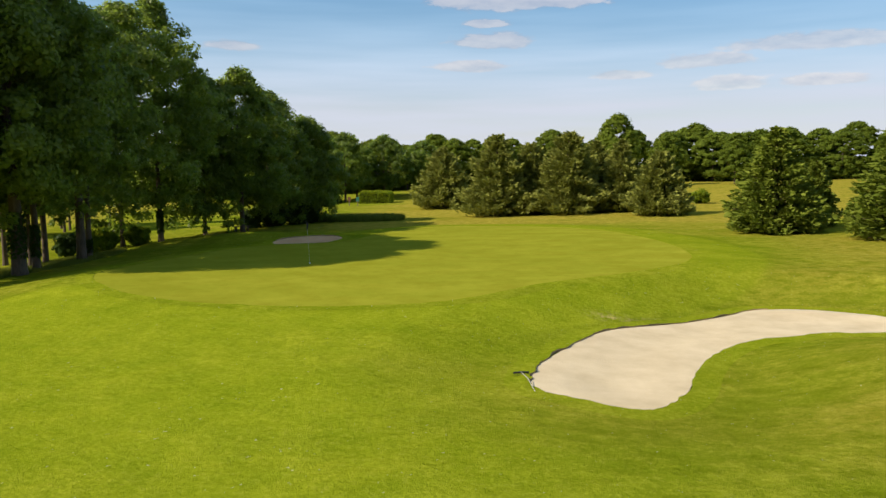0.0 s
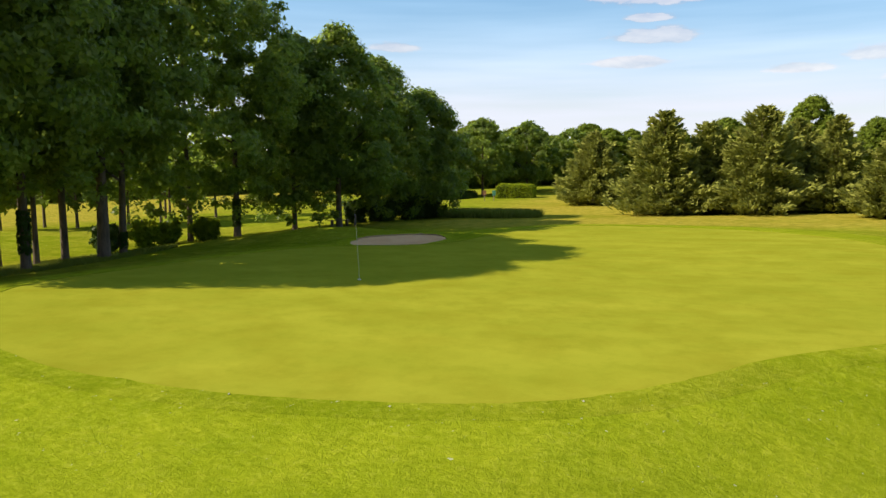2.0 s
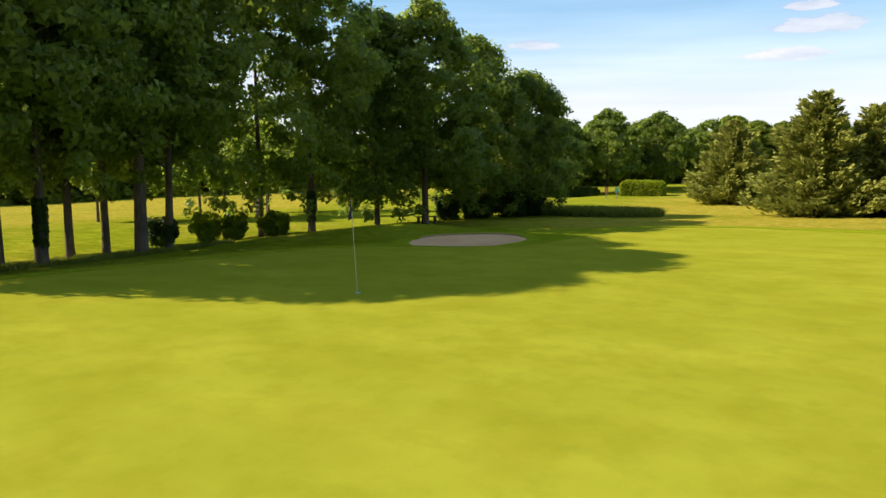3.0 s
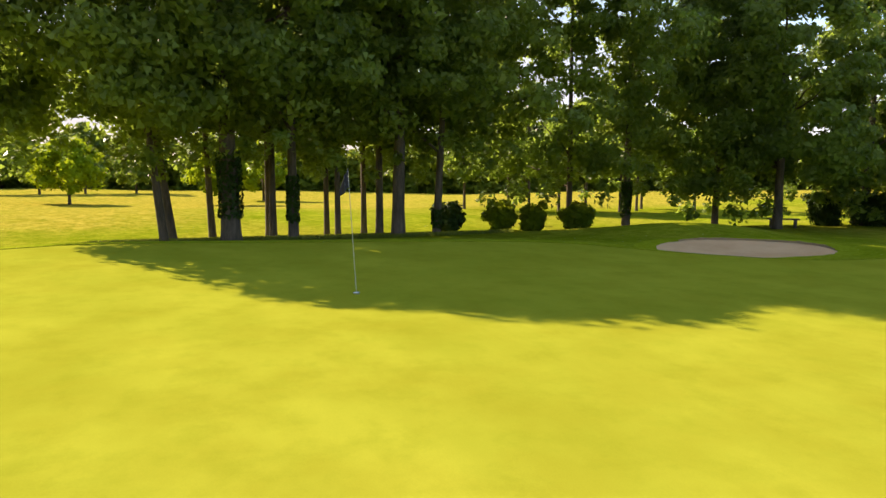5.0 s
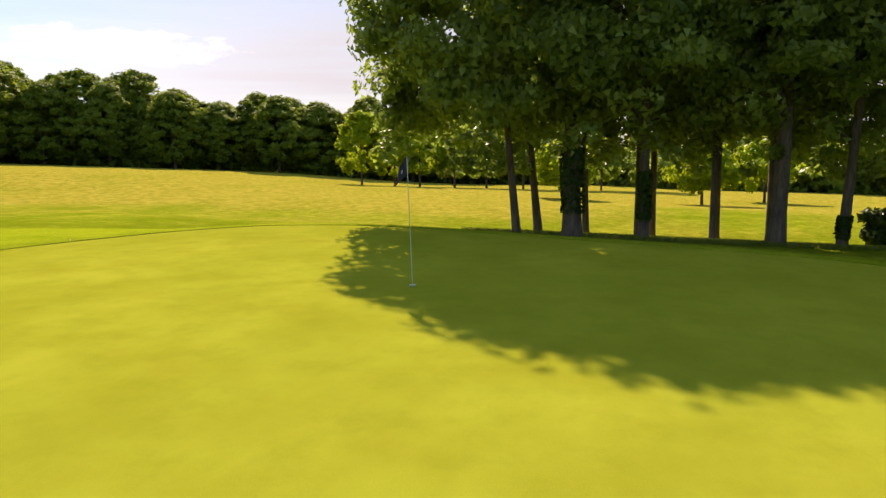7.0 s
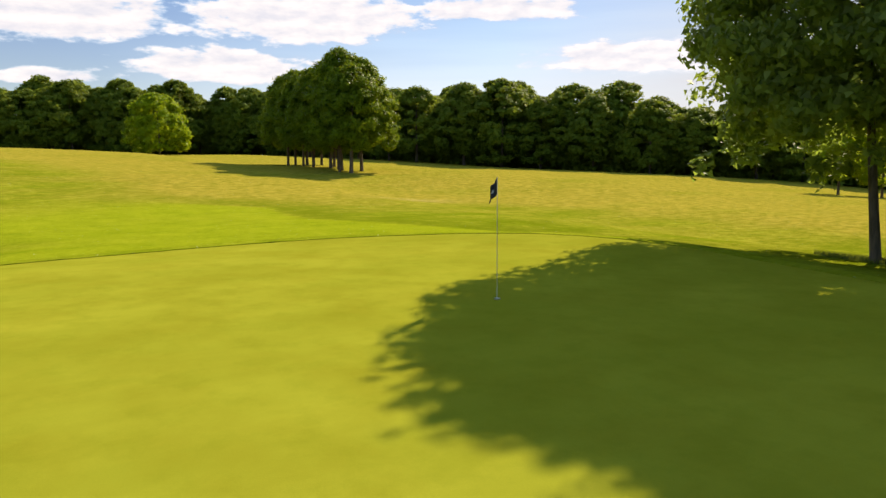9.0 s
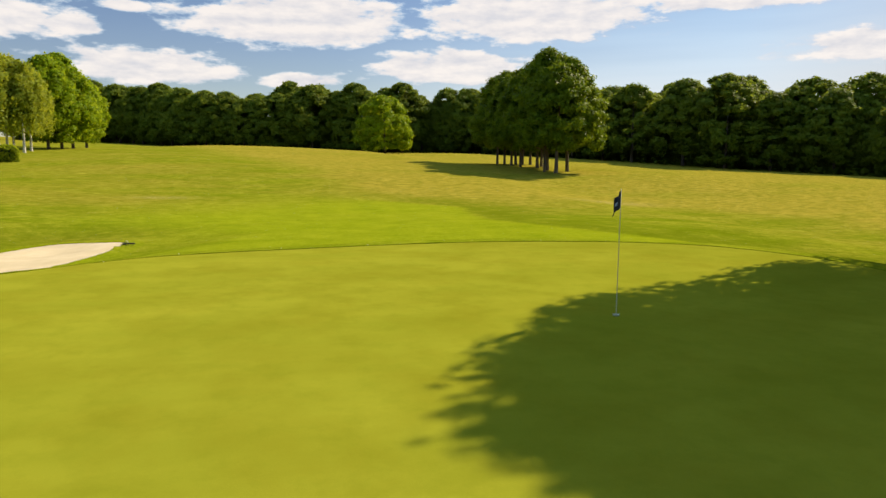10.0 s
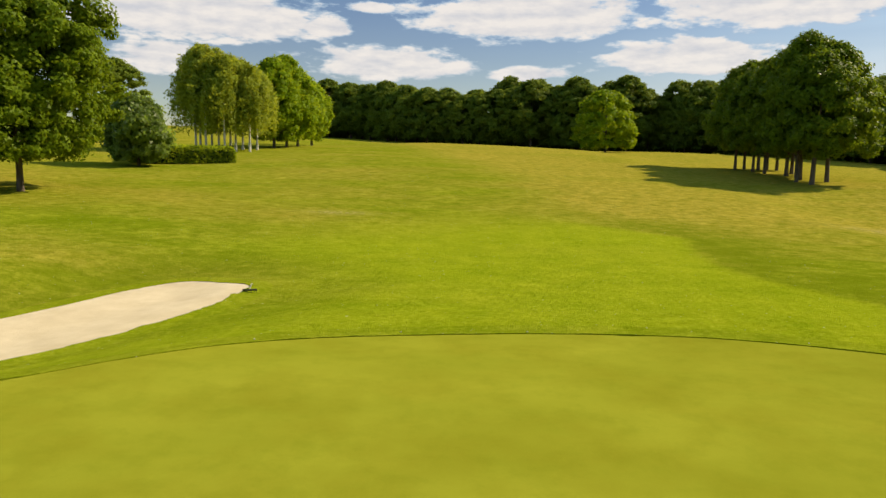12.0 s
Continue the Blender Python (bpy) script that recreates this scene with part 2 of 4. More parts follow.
def green_material():
    m, nt, b = material("putting_green")
    stripes = noise_tex(nt, 0.36, 5, 0.6, (0.4, 1.3, 1, 28))
    blot = noise_tex(nt, 0.55, 6, 0.66)
    fine = noise_tex(nt, 60, 3, 0.7)
    bands = nt.nodes.new("ShaderNodeTexWave")
    bands.bands_direction = "X"
    bands.inputs["Scale"].default_value, bands.inputs["Distortion"].default_value, bands.inputs["Detail"].default_value = 0.11, 1.6, 2
    turn = nt.nodes.new("ShaderNodeMapping")
    turn.inputs["Rotation"].default_value[2] = radians(38)
    tc = nt.nodes.new("ShaderNodeTexCoord")
    nt.links.new(tc.outputs["Object"], turn.inputs[0])
    nt.links.new(turn.outputs[0], bands.inputs["Vector"])
    stripes = math_node(nt, "ADD", math_node(nt, "MULTIPLY", stripes, 0.92), math_node(nt, "MULTIPLY", bands.outputs["Fac"], 0.07))
    col = ramp(nt, stripes, (0.218, 0.240, 0.017), (0.302, 0.312, 0.028), 0.28, 0.72)
    col = mix_rgb(nt, ramp(nt, blot, (0, 0, 0), (0.6, 0.6, 0.6), 0.42, 0.70), col, (0.205, 0.196, 0.012))
    spots = noise_tex(nt, 1.6, 5, 0.7)
    col = mix_rgb(nt, ramp(nt, spots, (0.3, 0.3, 0.3), (0, 0, 0), 0.34, 0.52), col, (0.165, 0.190, 0.010))
    col = mix_rgb(nt, math_node(nt, "MULTIPLY", fine, 0.3), col, (0.10, 0.12, 0.008))
    nt.links.new(col, b.inputs["Base Color"])
    b.inputs["Roughness"].default_value = 0.8
    b.inputs["Specular IOR Level"].default_value = 0.0
    bump(nt, b, fine, 0.25, 0.012)
    return m


def sand_material(name, lo, hi):
    m, nt, b = material(name)
    n1, n2 = noise_tex(nt, 0.9, 5, 0.6), noise_tex(nt, 55, 3, 0.7)
    rake_lines = noise_tex(nt, 5.0, 2, 0.5, (0.3, 4, 1, 30))
    col = ramp(nt, n1, lo, hi, 0.3, 0.7)
    col = mix_rgb(nt, math_node(nt, "MULTIPLY", n2, 0.25), col, tuple(v * 0.6 for v in lo))
    nt.links.new(col, b.inputs["Base Color"])
    b.inputs["Roughness"].default_value = 0.95
    b.inputs["Specular IOR Level"].default_value = 0.1
    bump(nt, b, math_node(nt, "ADD", n1, math_node(nt, "ADD", math_node(nt, "MULTIPLY", n2, 0.2), math_node(nt, "MULTIPLY", rake_lines, 0.35))), 0.5, 0.05)
    return m


def leaf_material(name, lo, hi, through_col, thin=0.35, rough=0.45, gloss=0.05):
    """Leaves: each one a little different, letting light through."""
    m, nt, b = material(name)
    g = nt.nodes.new("ShaderNodeNewGeometry")
    oi = nt.nodes.new("ShaderNodeObjectInfo")
    f = math_node(nt, "ADD", math_node(nt, "MULTIPLY", g.outputs["Random Per Island"], 0.7), math_node(nt, "MULTIPLY", oi.outputs["Random"], 0.3))
    col = ramp(nt, f, lo, hi, 0.0, 1.0)
    nt.links.new(col, b.inputs["Base Color"])
    b.inputs["Roughness"].default_value = rough
    b.inputs["Specular IOR Level"].default_value = gloss
    t = nt.nodes.new("ShaderNodeBsdfTranslucent")
    t.inputs["Color"].default_value = (*through_col, 1)
    mx = nt.nodes.new("ShaderNodeMixShader")
    mx.inputs[0].default_value = thin
    nt.links.new(b.outputs[0], mx.inputs[1])
    nt.links.new(t.outputs[0], mx.inputs[2])
    nt.links.new(mx.outputs[0], nt.nodes["Material Output"].inputs["Surface"])
    return m


def bark_material(name, lo, hi, scale=6.0, patches=None):
    m, nt, b = material(name)
    n = noise_tex(nt, scale, 6, 0.65, (1, 1, 0.22))
    col = ramp(nt, n, lo, hi, 0.35, 0.68)
    if patches:
        p = noise_tex(nt, 2.2, 3, 0.6, (1, 1, 2.5))
        col = mix_rgb(nt, ramp(nt, p, (0, 0, 0), (1, 1, 1), 0.56, 0.62), col, patches)
    nt.links.new(col, b.inputs["Base Color"])
    b.inputs["Roughness"].default_value = 0.9
    bump(nt, b, n, 0.8, 0.03)
    return m


def plain_material(name, col, rough=0.5, metal=0.0, grain=0.15):
    m, nt, b = material(name)
    n = noise_tex(nt, 14, 4, 0.6)
    c = mix_rgb(nt, math_node(nt, "MULTIPLY", n, grain * 2), col, tuple(v * 0.55 for v in col))
    nt.links.new(c, b.inputs["Base Color"])
    b.inputs["Roughness"].default_value, b.inputs["Metallic"].default_value = rough, metal
    return m


GRASS, GREEN = grass_material(), green_material()
SAND, SAND2 = sand_material("bunker_sand", (0.52, 0.43, 0.270), (0.66, 0.56, 0.370)), sand_material("pink_sand", (0.52, 0.310, 0.150), (0.63, 0.400, 0.215))
LEAF = leaf_material("oak_leaves", (0.016, 0.030, 0.006), (0.165, 0.220, 0.040), (0.36, 0.49, 0.06), 0.42, 0.42, 0.16)
LEAF_N = leaf_material("lime_leaves", (0.020, 0.038, 0.007), (0.150, 0.205, 0.036), (0.36, 0.50, 0.06), 0.44, 0.42, 0.16)
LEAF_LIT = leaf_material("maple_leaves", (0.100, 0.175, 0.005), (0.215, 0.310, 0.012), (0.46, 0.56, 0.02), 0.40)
LEAF_MAPLE = leaf_material("field_maple_leaves", (0.040, 0.078, 0.004), (0.150, 0.215, 0.010), (0.32, 0.42, 0.02), 0.28)
LEAF_FAR = leaf_material("woodland_leaves", (0.050, 0.084, 0.010), (0.165, 0.220, 0.026), (0.36, 0.45, 0.04), 0.32, 0.6)
LEAF_BIRCH = leaf_material("birch_leaves", (0.150, 0.205, 0.018), (0.290, 0.350, 0.050), (0.50, 0.52, 0.03), 0.42)
NEEDLE = leaf_material("pine_needles", (0.150, 0.170, 0.030), (0.350, 0.370, 0.080), (0.28, 0.31, 0.06), 0.22, 0.6)
NEEDLE_S = leaf_material("spruce_needles", (0.085, 0.130, 0.014), (0.200, 0.245, 0.032), (0.20, 0.25, 0.02), 0.15, 0.6)
HEDGE = leaf_material("hedge_leaves", (0.085, 0.140, 0.010), (0.215, 0.270, 0.020), (0.40, 0.48, 0.02), 0.50)
HEDGE_D = leaf_material("laurel_leaves", (0.020, 0.042, 0.010), (0.050, 0.085, 0.016), (0.10, 0.15, 0.02), 0.2, 0.35)
BLADE = leaf_material("tall_grass", (0.090, 0.130, 0.014), (0.180, 0.205, 0.040), (0.22, 0.26, 0.03), 0.3, 0.6)
BARK = bark_material("oak_bark", (0.054, 0.039, 0.025), (0.155, 0.112, 0.072))
BARK_B = bark_material("birch_bark", (0.50, 0.47, 0.42), (0.72, 0.69, 0.64), 5.0, (0.05, 0.045, 0.04))
# near-black colour that paints in the shade between the hedge leaves
HEDGE_SHADE = plain_material("shaded_heart", (0.018, 0.028, 0.010), 0.95)


# ---- mesh builders ----
def mesh_object(name, verts, faces, mat, parent=None, label="", smooth=True):
    me = bpy.data.meshes.new(name)
    me.from_pydata([tuple(v) for v in verts], [], [tuple(f) for f in faces])
    if smooth:
        me.polygons.foreach_set("use_smooth", [True] * len(me.polygons))
    me.materials.append(mat)
    me.update()
    ob = new(name, me)
    ob.parent = parent
    if label:
        ob["label"] = label
    return ob


def part(name, bm, mat, parent=None, label="", smooth=False):
    me = bpy.data.meshes.new(name)
    bm.to_mesh(me)
    bm.free()
    if smooth:
        me.polygons.foreach_set("use_smooth", [True] * len(me.polygons))
    me.materials.append(mat)
    ob = new(name, me)
    ob.parent = parent
    if label:
        ob["label"] = label
    return ob


def quads_object(name, q, mat, parent=None, label=""):
    """One mesh from an array of loose polygons (n, corners, 3)."""
    n, k = len(q), q.shape[1]
    me = bpy.data.meshes.new(name)
    me.vertices.add(k * n)
    me.vertices.foreach_set("co", np.ascontiguousarray(q, dtype=np.float32).ravel())
    me.loops.add(k * n)
    me.loops.foreach_set("vertex_index", np.arange(k * n, dtype=np.int32))
    me.polygons.add(n)
    me.polygons.foreach_set("loop_start", np.arange(0, k * n, k, dtype=np.int32))
    me.materials.append(mat)
    me.update(calc_edges=True)
    ob = new(name, me)
    ob.parent = parent
    if label:
        ob["label"] = label
    return ob


def leaf_quads(rng, centre, out, size, long=1.5, fold=0.25, spread=0.9, tri=False):
    """Folded leaf sprays at the centres, facing roughly along out."""
    n = len(centre)
    nrm = out + rng.normal(0, spread, (n, 3))
    nrm /= np.linalg.norm(nrm, axis=1, keepdims=True) + 1e-9
    a = rng.normal(0, 1, (n, 3))
    a -= nrm * (a * nrm).sum(1, keepdims=True)
    a /= np.linalg.norm(a, axis=1, keepdims=True) + 1e-9
    b = np.cross(nrm, a)
    s = (size * rng.uniform(0.65, 1.35, n))[:, None]
    tip, side = a * s * long * 0.5, b * s * 0.5
    if tri:
        return np.stack([centre - tip * 0.6 - side, centre - tip * 0.6 + side, centre + tip], axis=1)
    lift = nrm * s * fold
    return np.stack([centre - tip, centre + side + lift, centre + tip * 1.05, centre - side + lift], axis=1)


def tube(verts, faces, pts, radii, seg=8, rng=None, rough=0.0):
    """Adds a tapered tube along pts to the lists."""
    base = len(verts)
    pts = [Vector(p) for p in pts]
    for i, p in enumerate(pts):
        d = (pts[min(i + 1, len(pts) - 1)] - pts[max(i - 1, 0)]).normalized()
        u = d.orthogonal().normalized() if abs(d.z) < 0.95 else Vector((1, 0, 0))
        u = (u - d * u.dot(d)).normalized()
        v = d.cross(u)
        for k in range(seg):
            a = 2 * math.pi * k / seg
            r = radii[i] * (1 + (rng.uniform(-rough, rough) if rng is not None else 0))
            verts.append(p + (u * math.cos(a) + v * math.sin(a)) * r)
    for i in range(len(pts) - 1):
        for k in range(seg):
            k2 = (k + 1) % seg
            faces.append((base + i * seg + k, base + i * seg + k2, base + (i + 1) * seg + k2, base + (i + 1) * seg + k))
    faces.append(tuple(base + (len(pts) - 1) * seg + k for k in range(seg)))


def crown_clumps(rng, height, low, radius, n, shape="round", flat=0.85):
    """Middles of leaf clumps, their outward directions and sizes, for an uneven crown round the z axis."""
    u = rng.uniform(0.02, 1, n) ** 0.9
    ang = rng.uniform(0, 2 * math.pi, n)
    ph = rng.uniform(0, 6.28, 6)
    lobes = 1 + 0.16 * np.sin(2 * ang + ph[0] + 3 * u) + 0.12 * np.sin(3 * ang + ph[1] - 5 * u) + 0.10 * np.sin(5 * ang + ph[2] + 9 * u)
    if shape == "round":
        prof = np.sin(np.pi * np.clip(0.13 + 0.87 * u, 0, 1)) ** 0.55
    elif shape == "tall":
        prof = np.sin(np.pi * np.clip(0.2 + 0.8 * u, 0, 1) ** 0.85) ** 0.6
    else:
        prof = (1 - u) ** 0.75 + 0.04
    rad = radius * prof * lobes * rng.uniform(0.15, 1, n) ** 0.38
    c = np.stack([np.cos(ang) * rad, np.sin(ang) * rad, low + (height - low) * u], 1)
    mid = np.array([0, 0, low + (height - low) * 0.45])
    out = c - mid
    out /= np.linalg.norm(out, axis=1, keepdims=True) + 1e-9
    return c, out


def clump_leaves(rng, c, out, per, rc, size, droop=0.0, **kw):
    """Clumps of small pointed leaves."""
    per, size, n = int(per * 1.5), size * 1.05, len(c)
    k = np.repeat(np.arange(n), per)
    d = rng.normal(0, 1, (len(k), 3))
    d /= np.linalg.norm(d, axis=1, keepdims=True)
    d *= (rng.uniform(0, 1, len(k)) ** 0.5)[:, None]
    r = (rc * rng.uniform(0.6, 1.3, n))[k][:, None]
    p = c[k] + d * r * np.array([1, 1, 0.72])
    p[:, 2] -= droop * rng.uniform(0, 1, len(k)) ** 2 * 2
    return leaf_quads(rng, p, out[k] * 0.6 + d * 1.1 + np.array([0, 0, 0.35]), size, tri=True, spread=0.6, **kw)


def trunk_parts(rng, height, low, r0, lean=(0, 0), limbs=7, spread=3.0, seg=10):
    v, f = [], []
    top = height * 0.86
    n = 9
    pts, rad = [], []
    wob = rng.normal(0, 0.05, (n + 1, 2)).cumsum(0) * 0.6
    for i in range(n + 1):
        s = i / n
        pts.append((lean[0] * s * top + wob[i, 0] * s, lean[1] * s * top + wob[i, 1] * s, -0.25 + (top + 0.25) * s))
        rad.append(r0 * ((1.0 - s) ** 0.8 * 0.92 + 0.06) * (1.32 if i == 0 else 1.0))
    # root flare
    pts.insert(1, tuple(Vector(pts[0]).lerp(Vector(pts[1]), 0.32)))
    rad.insert(1, r0 * 1.04)
    tube(v, f, pts, rad, seg, rng, 0.05)
    for i in range(limbs):
        s = rng.uniform(max(0.16, low / top * 0.9), 0.9)
        p = Vector(pts[0]).lerp(Vector(pts[-1]), s)
        j = min(int(s * n) + 1, n)
        p = Vector(pts[j]).lerp(Vector(pts[j + 1]), 0.5)
        a = rng.uniform(0, 6.28)
        ln = spread * rng.uniform(0.55, 1.0) * (1.1 - 0.6 * s)
        d = Vector((math.cos(a), math.sin(a), rng.uniform(0.25, 0.9)))
        q = [p + d * ln * t + Vector((0, 0, 0.12 * ln * t * t)) + Vector(rng.normal(0, 0.05 * ln * t, 3)) for t in (0, 0.3, 0.65, 1)]
        rr = rad[j] * rng.uniform(0.35, 0.55)
        tube(v, f, q, [rr, rr * 0.75, rr * 0.45, rr * 0.12], 5)
    return v, f


def tree_thing(name, seed, height, low, radius, r0, leaf, bark, label, category="tree", clumps=170, per=70, rc=0.85, size=0.24,
               shape="round", lean=(0, 0), limbs=7, group="", offset=(0, 0), ivy=0.0, droop=0.0, skirt=0, long=1.5, trim=0.0, heads=0):
    rng = np.random.default_rng(seed)
    root = new(name)
    tagged(root, label, category, group)
    v, f = trunk_parts(rng, height, low, r0, lean, limbs, radius * 0.8)
    mesh_object("trunk", v, f, bark, root)
    c, out = crown_clumps(rng, height, low, radius, clumps, shape)
    if heads:
        # gather the clumps into billows
        mid, outward = crown_clumps(rng, height * 0.97, low + 0.5, radius * 0.72, heads, shape)
        near = ((c[:, None] - mid[None]) ** 2).sum(2).argmin(1)
        way = c - mid[near] + outward[near] * 0.35 * radius
        way /= np.linalg.norm(way, axis=1, keepdims=True) + 1e-9
        size_h = radius * rng.uniform(0.30, 0.50, heads)
        ball = mid[near] + way * (size_h[near] * rng.uniform(0.55, 1.0, len(c)) ** 0.5)[:, None]
        c, out = c * 0.7 + ball * 0.3, out * 0.4 + way * 0.6
    if trim:
        far = np.maximum(1.0, np.hypot(c[:, 0], c[:, 1]) / trim)
        c[:, :2] /= far[:, None]
    c[:, 0] += offset[0] + lean[0] * c[:, 2]
    c[:, 1] += offset[1] + lean[1] * c[:, 2]
    q = clump_leaves(rng, c, out, per, rc, size, droop, long=long)
    if skirt:
        # low hanging twigs round the edge
        a = rng.uniform(0, 6.28, skirt)
        rr = radius * rng.uniform(0.45, 1.0, skirt)
        cs = np.stack([np.cos(a) * rr + offset[0], np.sin(a) * rr + offset[1], low - rng.uniform(-0.4, 1.0, skirt)], 1)
        q = np.concatenate([q, clump_leaves(rng, cs, np.tile([0, 0, 1.0], (skirt, 1)), 34, 0.55, size, 0.15, long=long)])
    quads_object("crown", q, leaf, root)
    if ivy:
        n = int(ivy * 260)
        a, z = rng.uniform(0, 6.28, n), rng.uniform(0.2, 1, n) ** 0.8 * ivy
        w = r0 * (1.12 + 0.1 * np.sin(a * 3 + z * 2))
        p = np.stack([np.cos(a) * w + lean[0] * z, np.sin(a) * w + lean[1] * z, z], 1)
        quads_object("ivy", leaf_quads(rng, p, np.stack([np.cos(a), np.sin(a), 0 * a + 0.3], 1), 0.13, 1.2, 0.2, 0.5), HEDGE_D, root, "dark ivy climbing the trunk")
    return root


def conifer_thing(name, seed, height, radius, leaf, label, kind="spruce", group="", low=0.15, whorls=20):
    """A conifer: whorls of boughs that carry needle sprays."""
    rng = np.random.default_rng(seed)
    root = new(name)
    tagged(root, label, "conifer", group)
    v, f = [], []
    tube(v, f, [(0, 0, -0.25), (0.03, 0, height * 0.5), (0, 0.03, height * 0.97)], [radius * 0.07 + 0.06, radius * 0.045 + 0.03, 0.015], 8)
    out = []
    for i in range(whorls):
        u = (i + rng.uniform(-0.3, 0.3)) / whorls
        u = min(max(u, 0.0), 0.99)
        z = low + (height - low) * u
        if kind == "pine":
            rad = radius * (1 - u) ** 0.78 * rng.uniform(0.86, 1.14) + 0.15
        else:
            rad = radius * (1 - u) ** 0.82 * (0.86 if u < 0.06 else 1) + 0.12
        up = 0.04 + 0.45 * u if kind == "pine" else -0.10
        nb = max(6, int(15 * (1 - u * 0.55)))
        for k in range(nb):
            a = 2 * math.pi * (k + rng.uniform(-0.45, 0.45)) / nb + i * 0.7
            ln = rad * rng.uniform(0.68, 1.12)
            d = np.array([math.cos(a), math.sin(a), 0])
            side = np.array([-d[1], d[0], 0])
            tip = np.array([0, 0, 1.0])
            ns = int(12 + ln * (27 if kind == "pine" else 20))
            t = rng.uniform(0.18, 1, ns) ** 0.75
            w = rng.uniform(-1, 1, ns) * ln * 0.30 * (1.1 - 0.75 * t)
            p = d * (ln * t)[:, None] + side * w[:, None]
            p[:, 2] += z + up * ln * t + (0.22 if kind == "spruce" else 0.16) * ln * t ** 2.2 + rng.normal(0, 0.06 + 0.03 * ln, ns)
            p[:, 2] = np.maximum(p[:, 2], 0.05 + rng.uniform(0, 0.3, ns))
            ax = d[None] + side[None] * (np.sign(w) * rng.uniform(0.2, 0.9, ns))[:, None] + tip * rng.uniform(-0.1, 0.9 if kind == "pine" else 0.35, ns)[:, None] + rng.normal(0, 0.2, (ns, 3))
            ax /= np.linalg.norm(ax, axis=1, keepdims=True)
            b = np.cross(ax, rng.normal(0, 1, (ns, 3)))
            b /= np.linalg.norm(b, axis=1, keepdims=True) + 1e-9
            L = ((0.34 if kind == "pine" else 0.28) + 0.05 * radius) * rng.uniform(0.6, 1.2, ns)[:, None]
            W = 0.085 * rng.uniform(0.8, 1.4, ns)[:, None]
            out.append(np.stack([p - ax * L * 0.4, p + b * W, p + ax * L * 0.6, p - b * W], 1))
            if k % 2 == 0 and ln > 0.5:
                tube(v, f, [(0, 0, z), tuple(d * ln * 0.55 + np.array([0, 0, z + up * ln * 0.55])), tuple(d * ln * 0.95 + np.array([0, 0, z + up * ln * 0.95 + 0.14 * ln]))], [0.04, 0.022, 0.006], 4)
    mesh_object("trunk", v, f, BARK, root)
    quads_object("crown", np.concatenate(out), leaf, root)
    return root


def bush_thing(name, seed, rx, ry, height, leaf, label, category="bush", group="", per=60, size=0.13, clumps=70, boxy=0.0):
    rng = np.random.default_rng(seed)
    root = new(name)
    tagged(root, label, category, group)
    d = rng.normal(0, 1, (clumps, 3))
    d /= np.linalg.norm(d, axis=1, keepdims=True)
    if boxy:
        d = np.sign(d) * np.abs(d) ** (1 - boxy)
        d /= np.maximum(1, np.abs(d).max(1, keepdims=True))
    c = d * np.array([rx, ry, height * 0.5]) * rng.uniform(0.5, 0.95, (clumps, 1)) * (1 + 0.16 * rng.normal(0, 1, (clumps, 1)))
    c[:, :2] *= 0.86 + 0.2 * np.clip(c[:, 2:] / (height * 0.5), -1, 1)
    c[:, 2] = np.clip(c[:, 2] + height * 0.5, 0.08, None)
    rc = 0.34 * min(rx, ry, height * 0.6) + 0.12
    quads_object("foliage", clump_leaves(rng, c, d, per, rc, size), leaf, root)
    v, f = [], []
    for i in range(5):
        a = 2 * math.pi * i / 5 + rng.uniform(-0.4, 0.4)
        tube(v, f, [(0.1 * math.cos(a), 0.1 * math.sin(a), -0.1), (rx * 0.3 * math.cos(a), ry * 0.3 * math.sin(a), height * 0.4), (rx * 0.5 * math.cos(a), ry * 0.5 * math.sin(a), height * 0.75)], [0.04, 0.03, 0.01], 5)
    mesh_object("stem", v, f, BARK, root)
    return root


